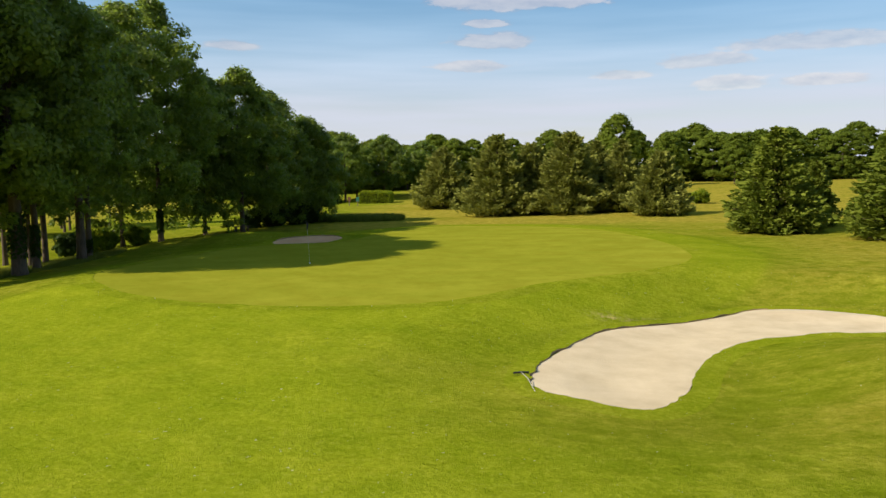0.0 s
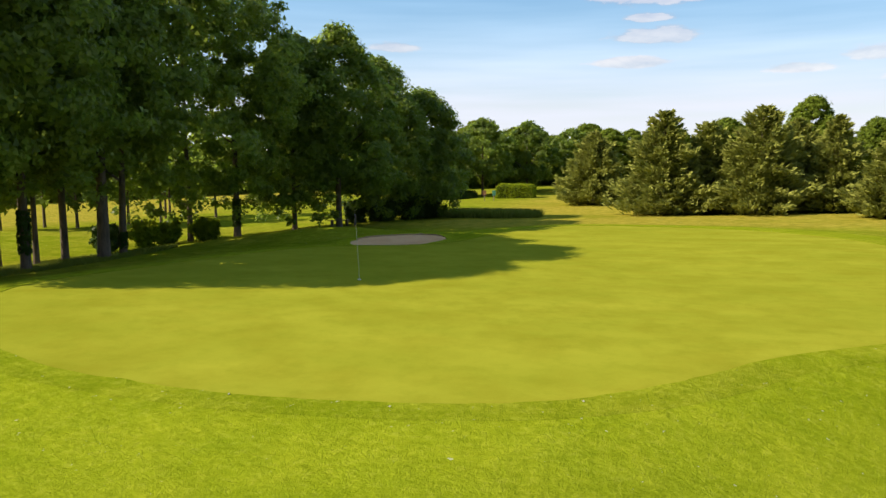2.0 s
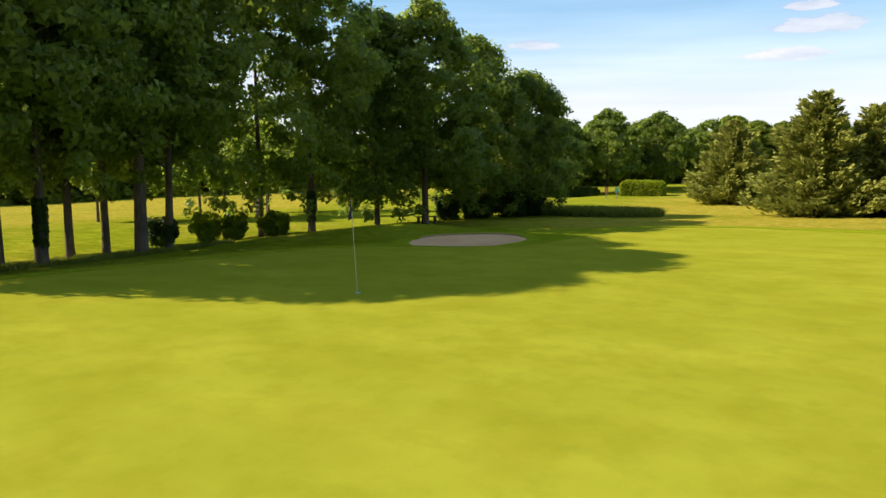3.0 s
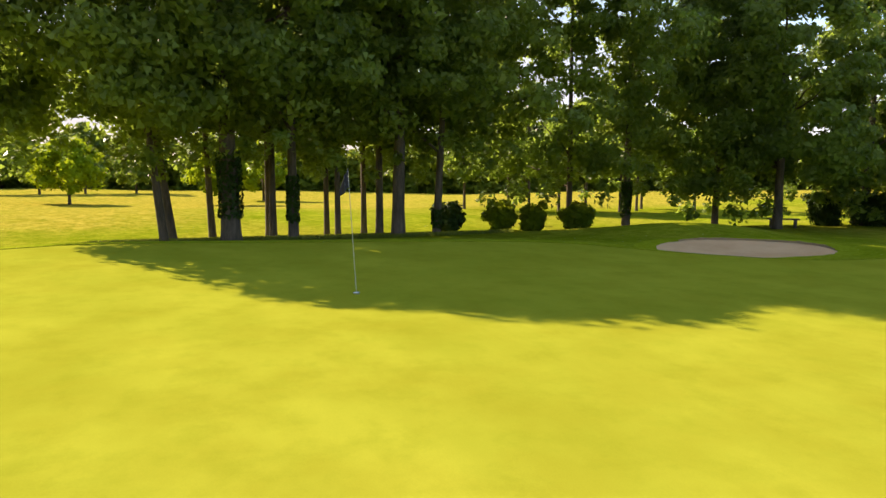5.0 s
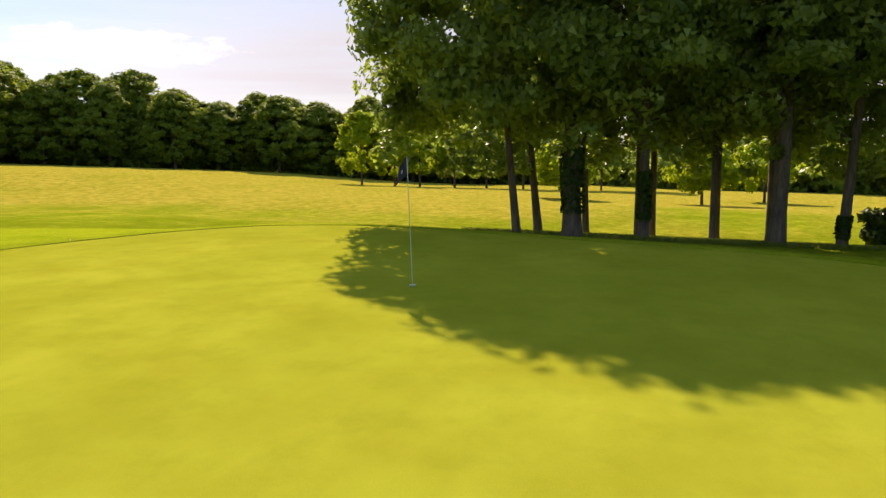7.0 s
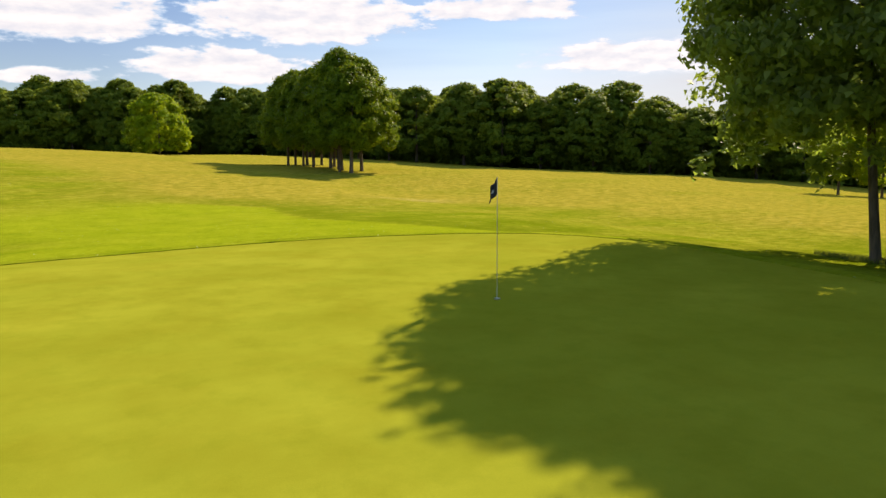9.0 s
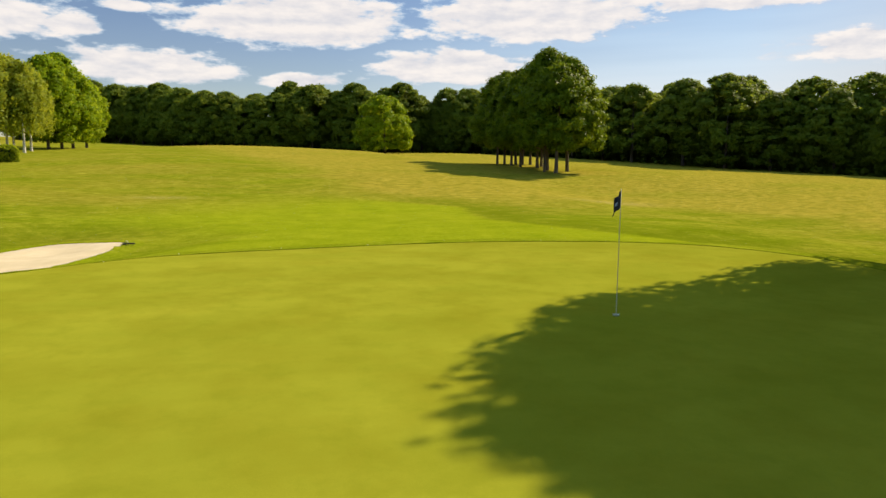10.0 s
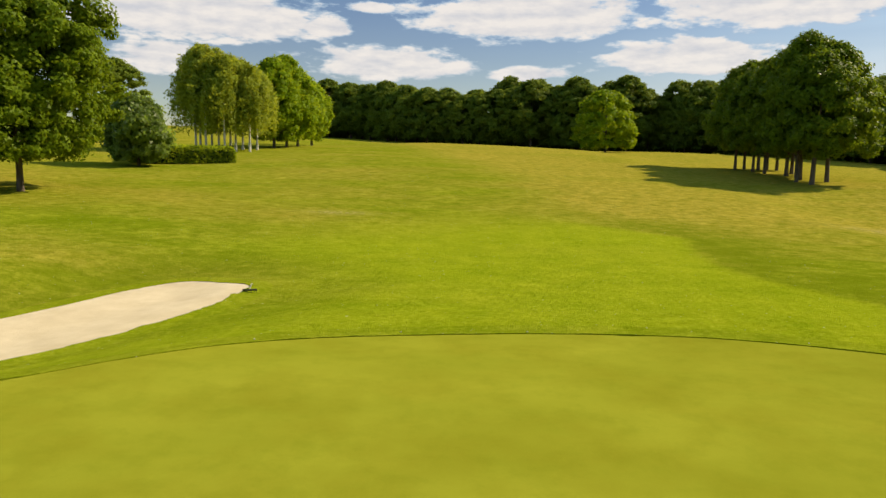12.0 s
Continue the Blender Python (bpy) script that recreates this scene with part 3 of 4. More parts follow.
def hedge_thing(name, seed, lx, ly, height, leaf, label, size=0.14, dens=150, inner=HEDGE_SHADE, top=None):
    """A clipped hedge: leaves over a solid heart with rounded edges, its dark colour standing for inner shade."""
    rng = np.random.default_rng(seed)
    root = new(name)
    tagged(root, label, "hedge")
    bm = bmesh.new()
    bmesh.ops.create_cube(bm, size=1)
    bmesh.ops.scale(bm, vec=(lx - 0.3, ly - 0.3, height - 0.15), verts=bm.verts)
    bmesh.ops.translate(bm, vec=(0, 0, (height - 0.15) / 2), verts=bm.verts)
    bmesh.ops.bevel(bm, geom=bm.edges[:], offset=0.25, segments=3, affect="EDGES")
    part("heart", bm, inner, root, "solid core coloured dark for the shade inside the hedge")
    areas = np.array([lx * ly, lx * height, lx * height, ly * height, ly * height])
    n = int(areas.sum() * dens)
    side = rng.choice(5, n, p=areas / areas.sum())
    u, w = rng.uniform(-0.5, 0.5, n), rng.uniform(-0.5, 0.5, n)
    p, o = np.zeros((n, 3)), np.zeros((n, 3))
    for s, (ax, sg) in enumerate(((2, 1), (1, 1), (1, -1), (0, 1), (0, -1))):
        k = side == s
        dims = np.array([lx, ly, height])
        oth = [i for i in range(3) if i != ax]
        p[k, oth[0]], p[k, oth[1]], p[k, ax] = u[k] * dims[oth[0]], w[k] * dims[oth[1]], 0.5 * sg * dims[ax]
        o[k, ax] = sg
    lump = np.sin(p[:, 0] * 2.1 + 1) * np.sin(p[:, 1] * 2.7) * 0.07 + rng.normal(0, 0.05, n)
    p += o * lump[:, None]
    p[:, 2] += height / 2
    # soften the corners
    for ax, ln in ((0, lx), (1, ly)):
        edge = np.clip((np.abs(p[:, ax]) - (ln / 2 - 0.35)) / 0.35, 0, 1)
        high = np.clip((p[:, 2] - (height - 0.35)) / 0.35, 0, 1)
        p[:, 2] -= 0.18 * edge * high
        p[:, ax] -= np.sign(p[:, ax]) * 0.12 * edge * high
    quads_object("foliage", leaf_quads(rng, p, o, size, 1.4, 0.25, 0.75), leaf, root)
    return root


# ---- the lie of the land ----
def smooth(a, b, v):
    t = np.clip((v - a) / (b - a), 0, 1)
    return t * t * (3 - 2 * t)


def closed_curve(pts, n=220):
    """A smooth closed curve through the points."""
    p = np.array(pts, float)
    m = len(p)
    out = []
    for i in range(m):
        p0, p1, p2, p3 = p[i - 1], p[i], p[(i + 1) % m], p[(i + 2) % m]
        for t in np.linspace(0, 1, max(2, n // m), endpoint=False):
            out.append(0.5 * (2 * p1 + (p2 - p0) * t + (2 * p0 - 5 * p1 + 4 * p2 - p3) * t ** 2 + (3 * p1 - p0 - 3 * p2 + p3) * t ** 3))
    return np.array(out)


def signed_distance(curve, x, y):
    """Distance to a closed curve, negative inside."""
    shp = np.shape(x)
    x, y = np.ravel(x), np.ravel(y)
    d = np.full(len(x), 1e9)
    inside = np.zeros(len(x), bool)
    near = (x > curve[:, 0].min() - 8) & (x < curve[:, 0].max() + 8) & (y > curve[:, 1].min() - 8) & (y < curve[:, 1].max() + 8)
    xs, ys = x[near], y[near]
    dn, ins = np.full(len(xs), 1e9), np.zeros(len(xs), bool)
    for (ax, ay), (bx, by) in zip(curve, np.roll(curve, -1, 0)):
        ex, ey = bx - ax, by - ay
        t = np.clip(((xs - ax) * ex + (ys - ay) * ey) / (ex * ex + ey * ey + 1e-12), 0, 1)
        dn = np.minimum(dn, np.hypot(xs - ax - t * ex, ys - ay - t * ey))
        cross = ((ay > ys) != (by > ys)) & (xs < ex * (ys - ay) / (ey + 1e-12) + ax)
        ins ^= cross
    d[near] = np.where(ins, -dn, dn)
    return d.reshape(shp)


GREEN_EDGE = closed_curve([(4.6, -10.6), (7.0, -10.0), (8.6, -9.1), (9.9, -7.9), (11.5, -6.2), (15.6, -3.2), (18.7, 0), (19.8, 4.5), (19.5, 12), (17.2, 20), (13.7, 24.8), (9.8, 26.6), (5.7, 26.6), (1.8, 23.9), (0.4, 19.5),
                           (-0.4, 15.4), (-2.4, 11.0), (-6.1, 8.4), (-7.9, 4.2), (-8.7, 0), (-8.9, -3.4), (-8.0, -6.0), (-6.1, -8.2), (-4.0, -9.7), (-1.2, -10.7), (2, -10.9)], 400)
BUNKER = closed_curve([(10.6, -16.9), (10.65, -17.9), (11.3, -18.4), (12.5, -18.9), (13.25, -18.95), (13.95, -18.3), (14.55, -17.3), (15.2, -15.6), (16.2, -13.6), (17.7, -11.8), (19.5, -10.9), (21.2, -10.3), (22.9, -10.1), (24.4, -9.2), (24.2, -7.5), (22.2, -6.5), (20.1, -5.9), (18.3, -7.3), (15.9, -8.9), (13.7, -10.3), (12.4, -12.1), (11.4, -14.2), (10.85, -15.6)], 240)
BUNKER_2 = closed_curve([(-5.5, 12.1), (-6.2, 13.0), (-5.9, 14.3), (-4.6, 15.5), (-3.2, 16.2), (-2.1, 16.0), (-1.9, 15.2), (-2.7, 13.6), (-4.1, 12.4)], 120)


FAIRWAY = closed_curve([(-9.9, -11.5), (-7.4, -15.2), (-6.0, -17.4), (-5.4, -19.4), (-5.4, -22.8), (-5.9, -27.7), (-6.0, -31), (0, -35), (7, -33), (11.5, -28), (10, -22), (8.8, -16), (10.5, -11), (9, -8), (0, -8), (-8, -8)], 200)


SLOPE = (0.026, -0.0229)


def land(x, y):
    """Height of the lawns, without bunkers."""
    x, y = np.asarray(x, float), np.asarray(y, float)
    g = signed_distance(GREEN_EDGE, x, y)
    off = smooth(0.0, 7.0, g)
    h = -0.022 * np.clip(x, -9, 8) - 0.05 + 0.04 * np.sin(x * 0.3 + 0.6) * np.cos(y * 0.23)
    h = h + 0.10 * np.exp(-((x + 8) / 5) ** 2 - ((y + 6) / 5) ** 2) - 0.12 * smooth(-7, -11, y)
    h = h * (1 - off) - (0.5 + 0.36 * smooth(-15.5, -22, x) * smooth(-40, -22, x)) * off
    # mounds behind the shaded bunker and before the green
    h += 0.80 * np.exp(-((x + 9.5) / 5.5) ** 2 - ((y - 18.0) / 4.2) ** 2)
    h += 0.30 * np.exp(-((x + 7.0) / 9.0) ** 2 - ((y + 17.0) / 5.0) ** 2)
    s = signed_distance(BUNKER_2, x, y)
    w = smooth(2.2, 0.0, s)
    h = h * (1 - w) + w * (-0.62 + 0.07 * (np.clip(y - 0.5 * x, 10, 20) - 14.6) - (SLOPE[0] * x + SLOPE[1] * y))
    # hollow of the front bunker
    s = signed_distance(BUNKER, x, y)
    w = smooth(5.0, 0.4, s)
    h = h * (1 - w) + w * (-0.40 - 0.05 * np.clip(x - 10.7, 0, 6) - 0.17 * smooth(-20.2, -17.4, 0.72 * y - 0.69 * x) - (SLOPE[0] * x + SLOPE[1] * y))
    h -= 0.45 * np.exp(-((x - 12) / 14) ** 2 - ((y + 24) / 9) ** 2) * (1 - w)
    # the fairways rise gently away from here
    h += 3.0 * (1 - np.exp(-np.maximum(0, -y - 32) / 100)) + 2.5 * (1 - np.exp(-np.maximum(0, y - 50) / 80))
    h += (0.6 * smooth(-40, -62, y) + 0.5 * smooth(-85, -130, y)) * smooth(34, 8, x) * smooth(-190, -120, y)
    h += 0.25 * np.exp(-((x + 28) / 14) ** 2 - ((y + 72) / 16) ** 2)
    # the whole course falls gently to the north-west
    h += SLOPE[0] * x + SLOPE[1] * y
    r = np.hypot(x, y)
    h += smooth(20, 60, r) * (0.28 * np.sin(x * 0.045 + 1.1) * np.sin(y * 0.05 + 0.4) + 0.12 * np.sin(x * 0.13 + y * 0.09))
    return h


def ground_z(x, y):
    return float(land(np.array([x]), np.array([y]))[0])


def build_ground():
    def axis(lo, hi, step):
        mid = list(np.arange(lo, hi + 0.01, step))
        d, a, b = step, [], []
        v, w = lo, hi
        while v > -2600:
            d *= 1.16
            v, w = v - d, w + d
            a.append(v)
            b.append(w)
        return np.array(a[::-1] + mid + b)
    xs, ys = axis(-24, 30, 0.35), axis(-36, 34, 0.35)
    X, Y = np.meshgrid(xs, ys)
    Z = land(X, Y)
    g = signed_distance(GREEN_EDGE, X, Y)
    Z -= 0.10 * smooth(0.25, -0.5, g)
    for c, deep in ((BUNKER, 0.5), (BUNKER_2, 0.35)):
        s = signed_distance(c, X, Y)
        Z -= deep * smooth(0.10, -1.2, s) + 0.08 * smooth(0.3, -0.3, s)
    nx, ny = len(xs), len(ys)
    verts = np.stack([X.ravel(), Y.ravel(), Z.ravel()], 1)
    i, j = np.meshgrid(np.arange(nx - 1), np.arange(ny - 1))
    k = (j * nx + i).ravel()
    faces = np.stack([k, k + 1, k + nx + 1, k + nx], 1)
    me = bpy.data.meshes.new("ground")
    me.from_pydata(verts.tolist(), [], faces.tolist())
    me.polygons.foreach_set("use_smooth", [True] * len(me.polygons))
    me.materials.append(GRASS)
    dry = 0.19 + (0.72 * smooth(-24, -40, Y) * smooth(-2, -12, X + 0.25 * (Y + 30)) * smooth(-52, -38, X) + 0.26 * smooth(-27, -36, Y) * smooth(-62, -40, Y) * smooth(-10, -4, X) + 0.14 * smooth(-40, -60, Y)) + 0.30 * smooth(24, 34, X + 0.12 * Y) + 0.72 * smooth(26, 33, Y) * smooth(-14, -4, X) + 0.95 * np.maximum(smooth(-41, -50, X), smooth(-23, -34, X) * smooth(5, -6, Y))
    dry += 0.5 * np.exp(-((X - 30) / 5) ** 2 - ((Y - 6) / 4) ** 2) + 0.3 * np.exp(-((X - 2) / 7) ** 2 - ((Y - 33) / 4) ** 2)
    dry += 0.4 * np.exp(-((X + 24) / 14) ** 2 - ((Y + 50) / 12) ** 2)
    dry -= 0.25 * smooth(9, 1.5, g)
    s = signed_distance(BUNKER, X, Y)
    dry += 0.40 * smooth(1.0, 0.0, s)
    at = me.attributes.new("dry", "FLOAT", "POINT")
    at.data.foreach_set("value", np.clip(dry, 0, 1).ravel().astype(np.float32))
    apron = 0.6 * smooth(3.9, 3.3, g) * smooth(2, 8, X + 0.4 * Y) + smooth(1, -1, signed_distance(FAIRWAY, X, Y) / (0.5 + 5.0 * smooth(-4, 3, X)))
    at = me.attributes.new("mown", "FLOAT", "POINT")
    at.data.foreach_set("value", np.clip(apron, 0, 1).ravel().astype(np.float32))
    worn = 0 * X
    for wx, wy, sx, sy in ((13.9, -8.7, 0.8, 0.35), (15.6, -8.6, 0.7, 0.3), (11.1, -35.4, 1.6, 0.6), (-20.5, -37.4, 3.0, 1.4), (-16.0, 27.0, 1.5, 1.0)):
        worn = np.maximum(worn, np.exp(-((X - wx) / sx) ** 2 - ((Y - wy) / sy) ** 2))
    fringe = signed_distance(FAIRWAY, X, Y)
    dense = smooth(7.0, 0.5, fringe) * smooth(0.0, 0.5, fringe) * smooth(-3, -5, X) * smooth(-9, -13, Y)
    s = signed_distance(BUNKER, X, Y)
    dense = np.maximum(dense, 0.7 * smooth(5.0, 2.0, s) * smooth(0.4, 1.2, s) * smooth(-15, -18, Y - 0.6 * (X - 14)))
    at = me.attributes.new("dense", "FLOAT", "POINT")
    at.data.foreach_set("value", dense.ravel().astype(np.float32))
    at = me.attributes.new("worn", "FLOAT", "POINT")
    at.data.foreach_set("value", worn.ravel().astype(np.float32))
    ob = new("ground", me)
    tagged(ob, "sunlit mown grass, lush round the green, dry and yellow in the rough", "ground", kind="structure")


def sheet(name, curve, height, mat, label, category, step=0.4):
    """A surface inside a closed curve: rings of points towards its middle lines."""
    xs, ys = np.arange(curve[:, 0].min(), curve[:, 0].max() + step, step), np.arange(curve[:, 1].min(), curve[:, 1].max() + step, step)
    X, Y = np.meshgrid(xs, ys)
    s = signed_distance(curve, X, Y)
    bm = bmesh.new()
    ring = [bm.verts.new((px, py, 0)) for px, py in curve]
    bmf = bm.faces.new(ring)
    bmesh.ops.triangulate(bm, faces=[bmf])
    for px in xs:
        geom = bm.verts[:] + bm.edges[:] + bm.faces[:]
        bmesh.ops.bisect_plane(bm, geom=geom, plane_co=(px + 0.013, 0, 0), plane_no=(1, 0, 0))
    for py in ys:
        geom = bm.verts[:] + bm.edges[:] + bm.faces[:]
        bmesh.ops.bisect_plane(bm, geom=geom, plane_co=(0, py + 0.017, 0), plane_no=(0, 1, 0))
    vx, vy = np.array([v.co.x for v in bm.verts]), np.array([v.co.y for v in bm.verts])
    vz = height(vx, vy, signed_distance(curve, vx, vy))
    for v, z in zip(bm.verts, vz):
        v.co.z = z
    bmesh.ops.recalc_face_normals(bm, faces=bm.faces)
    ob = part(name, bm, mat, None, "", True)
    if ob.data.polygons[0].normal.z < 0:
        ob.data.flip_normals()
    tagged(ob, label, category, kind="structure")
    return ob


def collar(name, curve, width, rise, mat, label, lip=0.05, jag=0.02, seed=5, toward=None, soil=None):
    """A turf edge that runs round a curve, a little proud on the inner side."""
    rng = np.random.default_rng(seed)
    n = len(curve)
    nxt, prv = np.roll(curve, -1, 0), np.roll(curve, 1, 0)
    d = nxt - prv
    d /= np.linalg.norm(d, axis=1, keepdims=True)
    nrm = np.stack([d[:, 1], -d[:, 0]], 1)
    area = (curve[:, 0] * nxt[:, 1] - nxt[:, 0] * curve[:, 1]).sum()
    if area < 0:
        nrm = -nrm
    j = np.convolve(np.tile(rng.normal(0, jag, n), 3), [0.25, 0.5, 0.25], "same")[n:2 * n] * 1.5
    high = np.ones(n) if toward is None else 0.06 + 0.94 * smooth(0.25, 0.9, nrm @ np.array(toward))
    rows = []
    for off, up in ((0.0, -lip), (0.0, rise), (0.10, rise * 1.15), (width * 0.5, rise * 0.5), (width, 0.004)):
        p = curve + nrm * (off + j * (off < 0.2))[..., None] if isinstance(off, np.ndarray) else curve + nrm * (off + j * (1.0 if off < 0.2 else 0.0))[:, None]
        rows.append(np.column_stack([p, land(p[:, 0], p[:, 1]) + (up * high if up > 0.004 else up) + (np.abs(j) * 0.5 * high if off < 0.2 and up > 0 else 0)]))
    v = np.concatenate(rows)
    f = []
    for r in range(len(rows) - 1):
        for k in range(n):
            k2 = (k + 1) % n
            f.append((r * n + k, r * n + k2, (r + 1) * n + k2, (r + 1) * n + k))
    ob = mesh_object(name, v, f, mat, smooth=False)
    if soil:
        ob.data.materials.append(soil)
        for p in ob.data.polygons[:n]:
            p.material_index = 1 if high[p.index] > 0.5 else 0
    for key, val in (("dry", 0.12), ("mown", 0.55)):
        ob.data.attributes.new(key, "FLOAT", "POINT").data.foreach_set("value", np.full(len(v), val, np.float32))
    if area > 0:
        ob.data.flip_normals()
    tagged(ob, label, "grass edge", kind="structure")
    return ob


build_ground()
sheet("putting_green", GREEN_EDGE, lambda x, y, s: land(x, y) - 0.01, GREEN, "smooth closely mown putting green with faint mowing bands", "putting green", 0.6)
sheet("sand_bunker", BUNKER, lambda x, y, s: land(x, y) - 0.012 - 0.13 * smooth(0, -2.2, s), SAND, "pale raked sand filling the curved bunker", "bunker", 0.5)
sheet("sand_bunker", BUNKER_2, lambda x, y, s: land(x, y) - 0.012 - 0.08 * smooth(0, -1.2, s), SAND2, "pinkish sand in the shaded bunker below the mound", "bunker", 0.5)
collar("green_collar", GREEN_EDGE, 0.7, 0.004, GRASS, "slightly taller grass edge round the putting green", 0.02, 0.012, toward=(0.3, -0.95))
SOIL = plain_material("bare_soil", (0.36, 0.26, 0.14), 0.95, 0.0, 0.4)
collar("bunker_lip", BUNKER, 0.7, 0.02, GRASS, "ragged turf lip round the sand", 0.05, 0.035, 6, (-0.75, 0.66), SOIL)
collar("bunker_lip", BUNKER_2, 0.7, 0.05, GRASS, "ragged turf lip round the sand", 0.12, 0.03, 7, (-0.4, 0.9), SOIL)


def stand(root, x, y, turn=0, scale=1.0, sink=0.0):
    root.matrix_basis = pose(x, y, ground_z(x, y) - sink, 0, 0, turn) @ Matrix.Scale(scale, 4)
    return root


# ---- the belt of tall trees beside the green ----
BELT = (
    # x, y, trunk radius, height, crown radius, lean x, lean y, ivy height
    (-17.0, -1.7, 0.17, 17.4, 5.8, 0.0, -0.10, 0), (-19.2, -1.2, 0.18, 20.0, 5.0, 0.0, -0.10, 0), (-20.9, 0.6, 0.16, 20.0, 4.0, -0.03, -0.03, 0),
    (-16.1, 0.6, 0.38, 18.2, 4.9, 0, 0, 3.4), (-22.3, 3.4, 0.16, 20.5, 3.8, 0, 0, 0), (-19.2, 2.9, 0.16, 19.6, 3.8, 0, 0, 0),
    (-16.9, 3.2, 0.21, 18.6, 4.4, 0.01, 0, 2.6), (-21.8, 6.1, 0.14, 20.5, 3.8, 0, 0, 0), (-19.1, 5.8, 0.14, 19.4, 3.6, 0, 0, 0), (-22.6, 8.3, 0.16, 19.0, 5.4, 0, 0, 0),
    (-19.6, 8.0, 0.19, 18.0, 4.0, 0, 0, 0), (-17.1, 7.9, 0.31, 15.6, 4.4, 0, 0.02, 0), (-18.0, 10.2, 0.20, 16.6, 7.4, 0, 0.05, 1.2),
)
for i, (x, y, r, h, cr, lx, ly, ivy) in enumerate(BELT):
    front = x > -18
    stand(tree_thing("tree", 100 + i, h, 4.0, cr, r, LEAF, BARK, "tall dark-green broadleaf tree with ivy on its trunk" if ivy else "tall dark-green broadleaf tree in a close belt beside the green",
                     clumps=(360 if i < 2 else 720 if y > 9 else 210) if front or i < 2 else 420 if i == 9 else 190 if i > 6 else 120, per=78 if i < 2 else 70, rc=1.0 if i < 2 else 0.92, size=0.20, shape="tall", lean=(lx, ly), group="belt of trees", heads=26, ivy=ivy, skirt=12 if front else 4, offset=((0.6, -0.5), (-0.2, -1.7))[i] if i < 2 else (0, 4.0) if y > 9 else (0, 4.2) if i == 9 else (0.4, -0.3) if i in (3, 6) else (0, 0), trim=(4.4, 4.3)[i] if i < 2 else 0.0), x, y)
NORTH = (
    (-21.0, 19.9, 0.19, 18.0, 6.2, 2.8, 0), (-18.9, 22.2, 0.23, 19.4, 4.8, 3.4, 2.6), (-17.1, 27.0, 0.19, 13.6, 4.2, 1.9, 0), (-14.1, 28.3, 0.25, 14.0, 4.5, 2.7, 0), (-13.9, 35.2, 0.27, 12.9, 4.3, 2.0, 0), (-11.6, 39.2, 0.25, 10.9, 4.0, 1.6, 0),
)
for i, (x, y, r, h, cr, low, ivy) in enumerate(NORTH):
    stand(tree_thing("tree", 140 + i, h, low, cr, r, LEAF_N, BARK, "rounded green lime tree behind the shaded bunker" if not ivy else "green lime tree with an ivy-clad trunk",
                     clumps=320 if i == 0 else 200 if i == 1 else 290, per=74, rc=0.85, size=0.20, shape="tall", group="trees behind the bunker", heads=24, ivy=ivy, skirt=22), x, y)

# ---- shrubs, bench and long grass by the trees ----
for x, y, rx, h, leaf, lab, sd in ((-20.9, 12.3, 0.85, 1.7, HEDGE_D, "dark rounded laurel bush between the trunks", 201), (-21.0, 15.4, 0.85, 1.75, HEDGE, "bright rounded garden bush on the mown edge", 202),
                                  (-20.7, 17.3, 0.72, 1.45, HEDGE, "small bright rounded bush on the mown edge", 203), (-19.3, 19.2, 1.05, 1.35, HEDGE, "broad low green bush on the mown edge", 204)):
    stand(bush_thing("bush", sd, rx, rx * 0.9, h, leaf, lab, group="row of bushes", clumps=80, per=42, size=0.19), x, y)
for x, y, rx, h, sd in ((-15.0, 33.3, 0.9, 1.7, 211), (-13.4, 35.4, 1.5, 1.8, 212), (-12.0, 37.6, 1.6, 2.2, 213), (-11.0, 39.6, 1.4, 1.9, 214)):
    stand(bush_thing("shrub", sd, rx, rx * 0.85, h, HEDGE_D, "dense dark evergreen shrub under the trees", group="evergreen shrubs", clumps=110, per=64, size=0.13, boxy=0.3), x, y)


def bench_thing():
    root = new("bench")
    tagged(root, "plain weathered wooden bench beside a tree trunk", "bench")
    wood = plain_material("bench_wood", (0.13, 0.10, 0.07), 0.8)
    for dy in (-0.12, 0.12):
        bm = bmesh.new()
        bmesh.ops.create_cube(bm, size=1)
        bmesh.ops.scale(bm, vec=(1.6, 0.2, 0.06), verts=bm.verts)
        bmesh.ops.bevel(bm, geom=bm.edges[:], offset=0.012, segments=2, affect="EDGES")
        part("seat_plank", bm, wood, root).location = (0, dy, 0.46)
    for dx in (-0.6, 0.6):
        bm = bmesh.new()
        bmesh.ops.create_cube(bm, size=1)
        bmesh.ops.scale(bm, vec=(0.12, 0.36, 0.5), verts=bm.verts)
        bmesh.ops.bevel(bm, geom=bm.edges[:], offset=0.015, segments=2, affect="EDGES")
        part("leg", bm, wood, root).location = (dx, 0, 0.18)
    return root


stand(bench_thing(), -14.6, 29.4, 48)


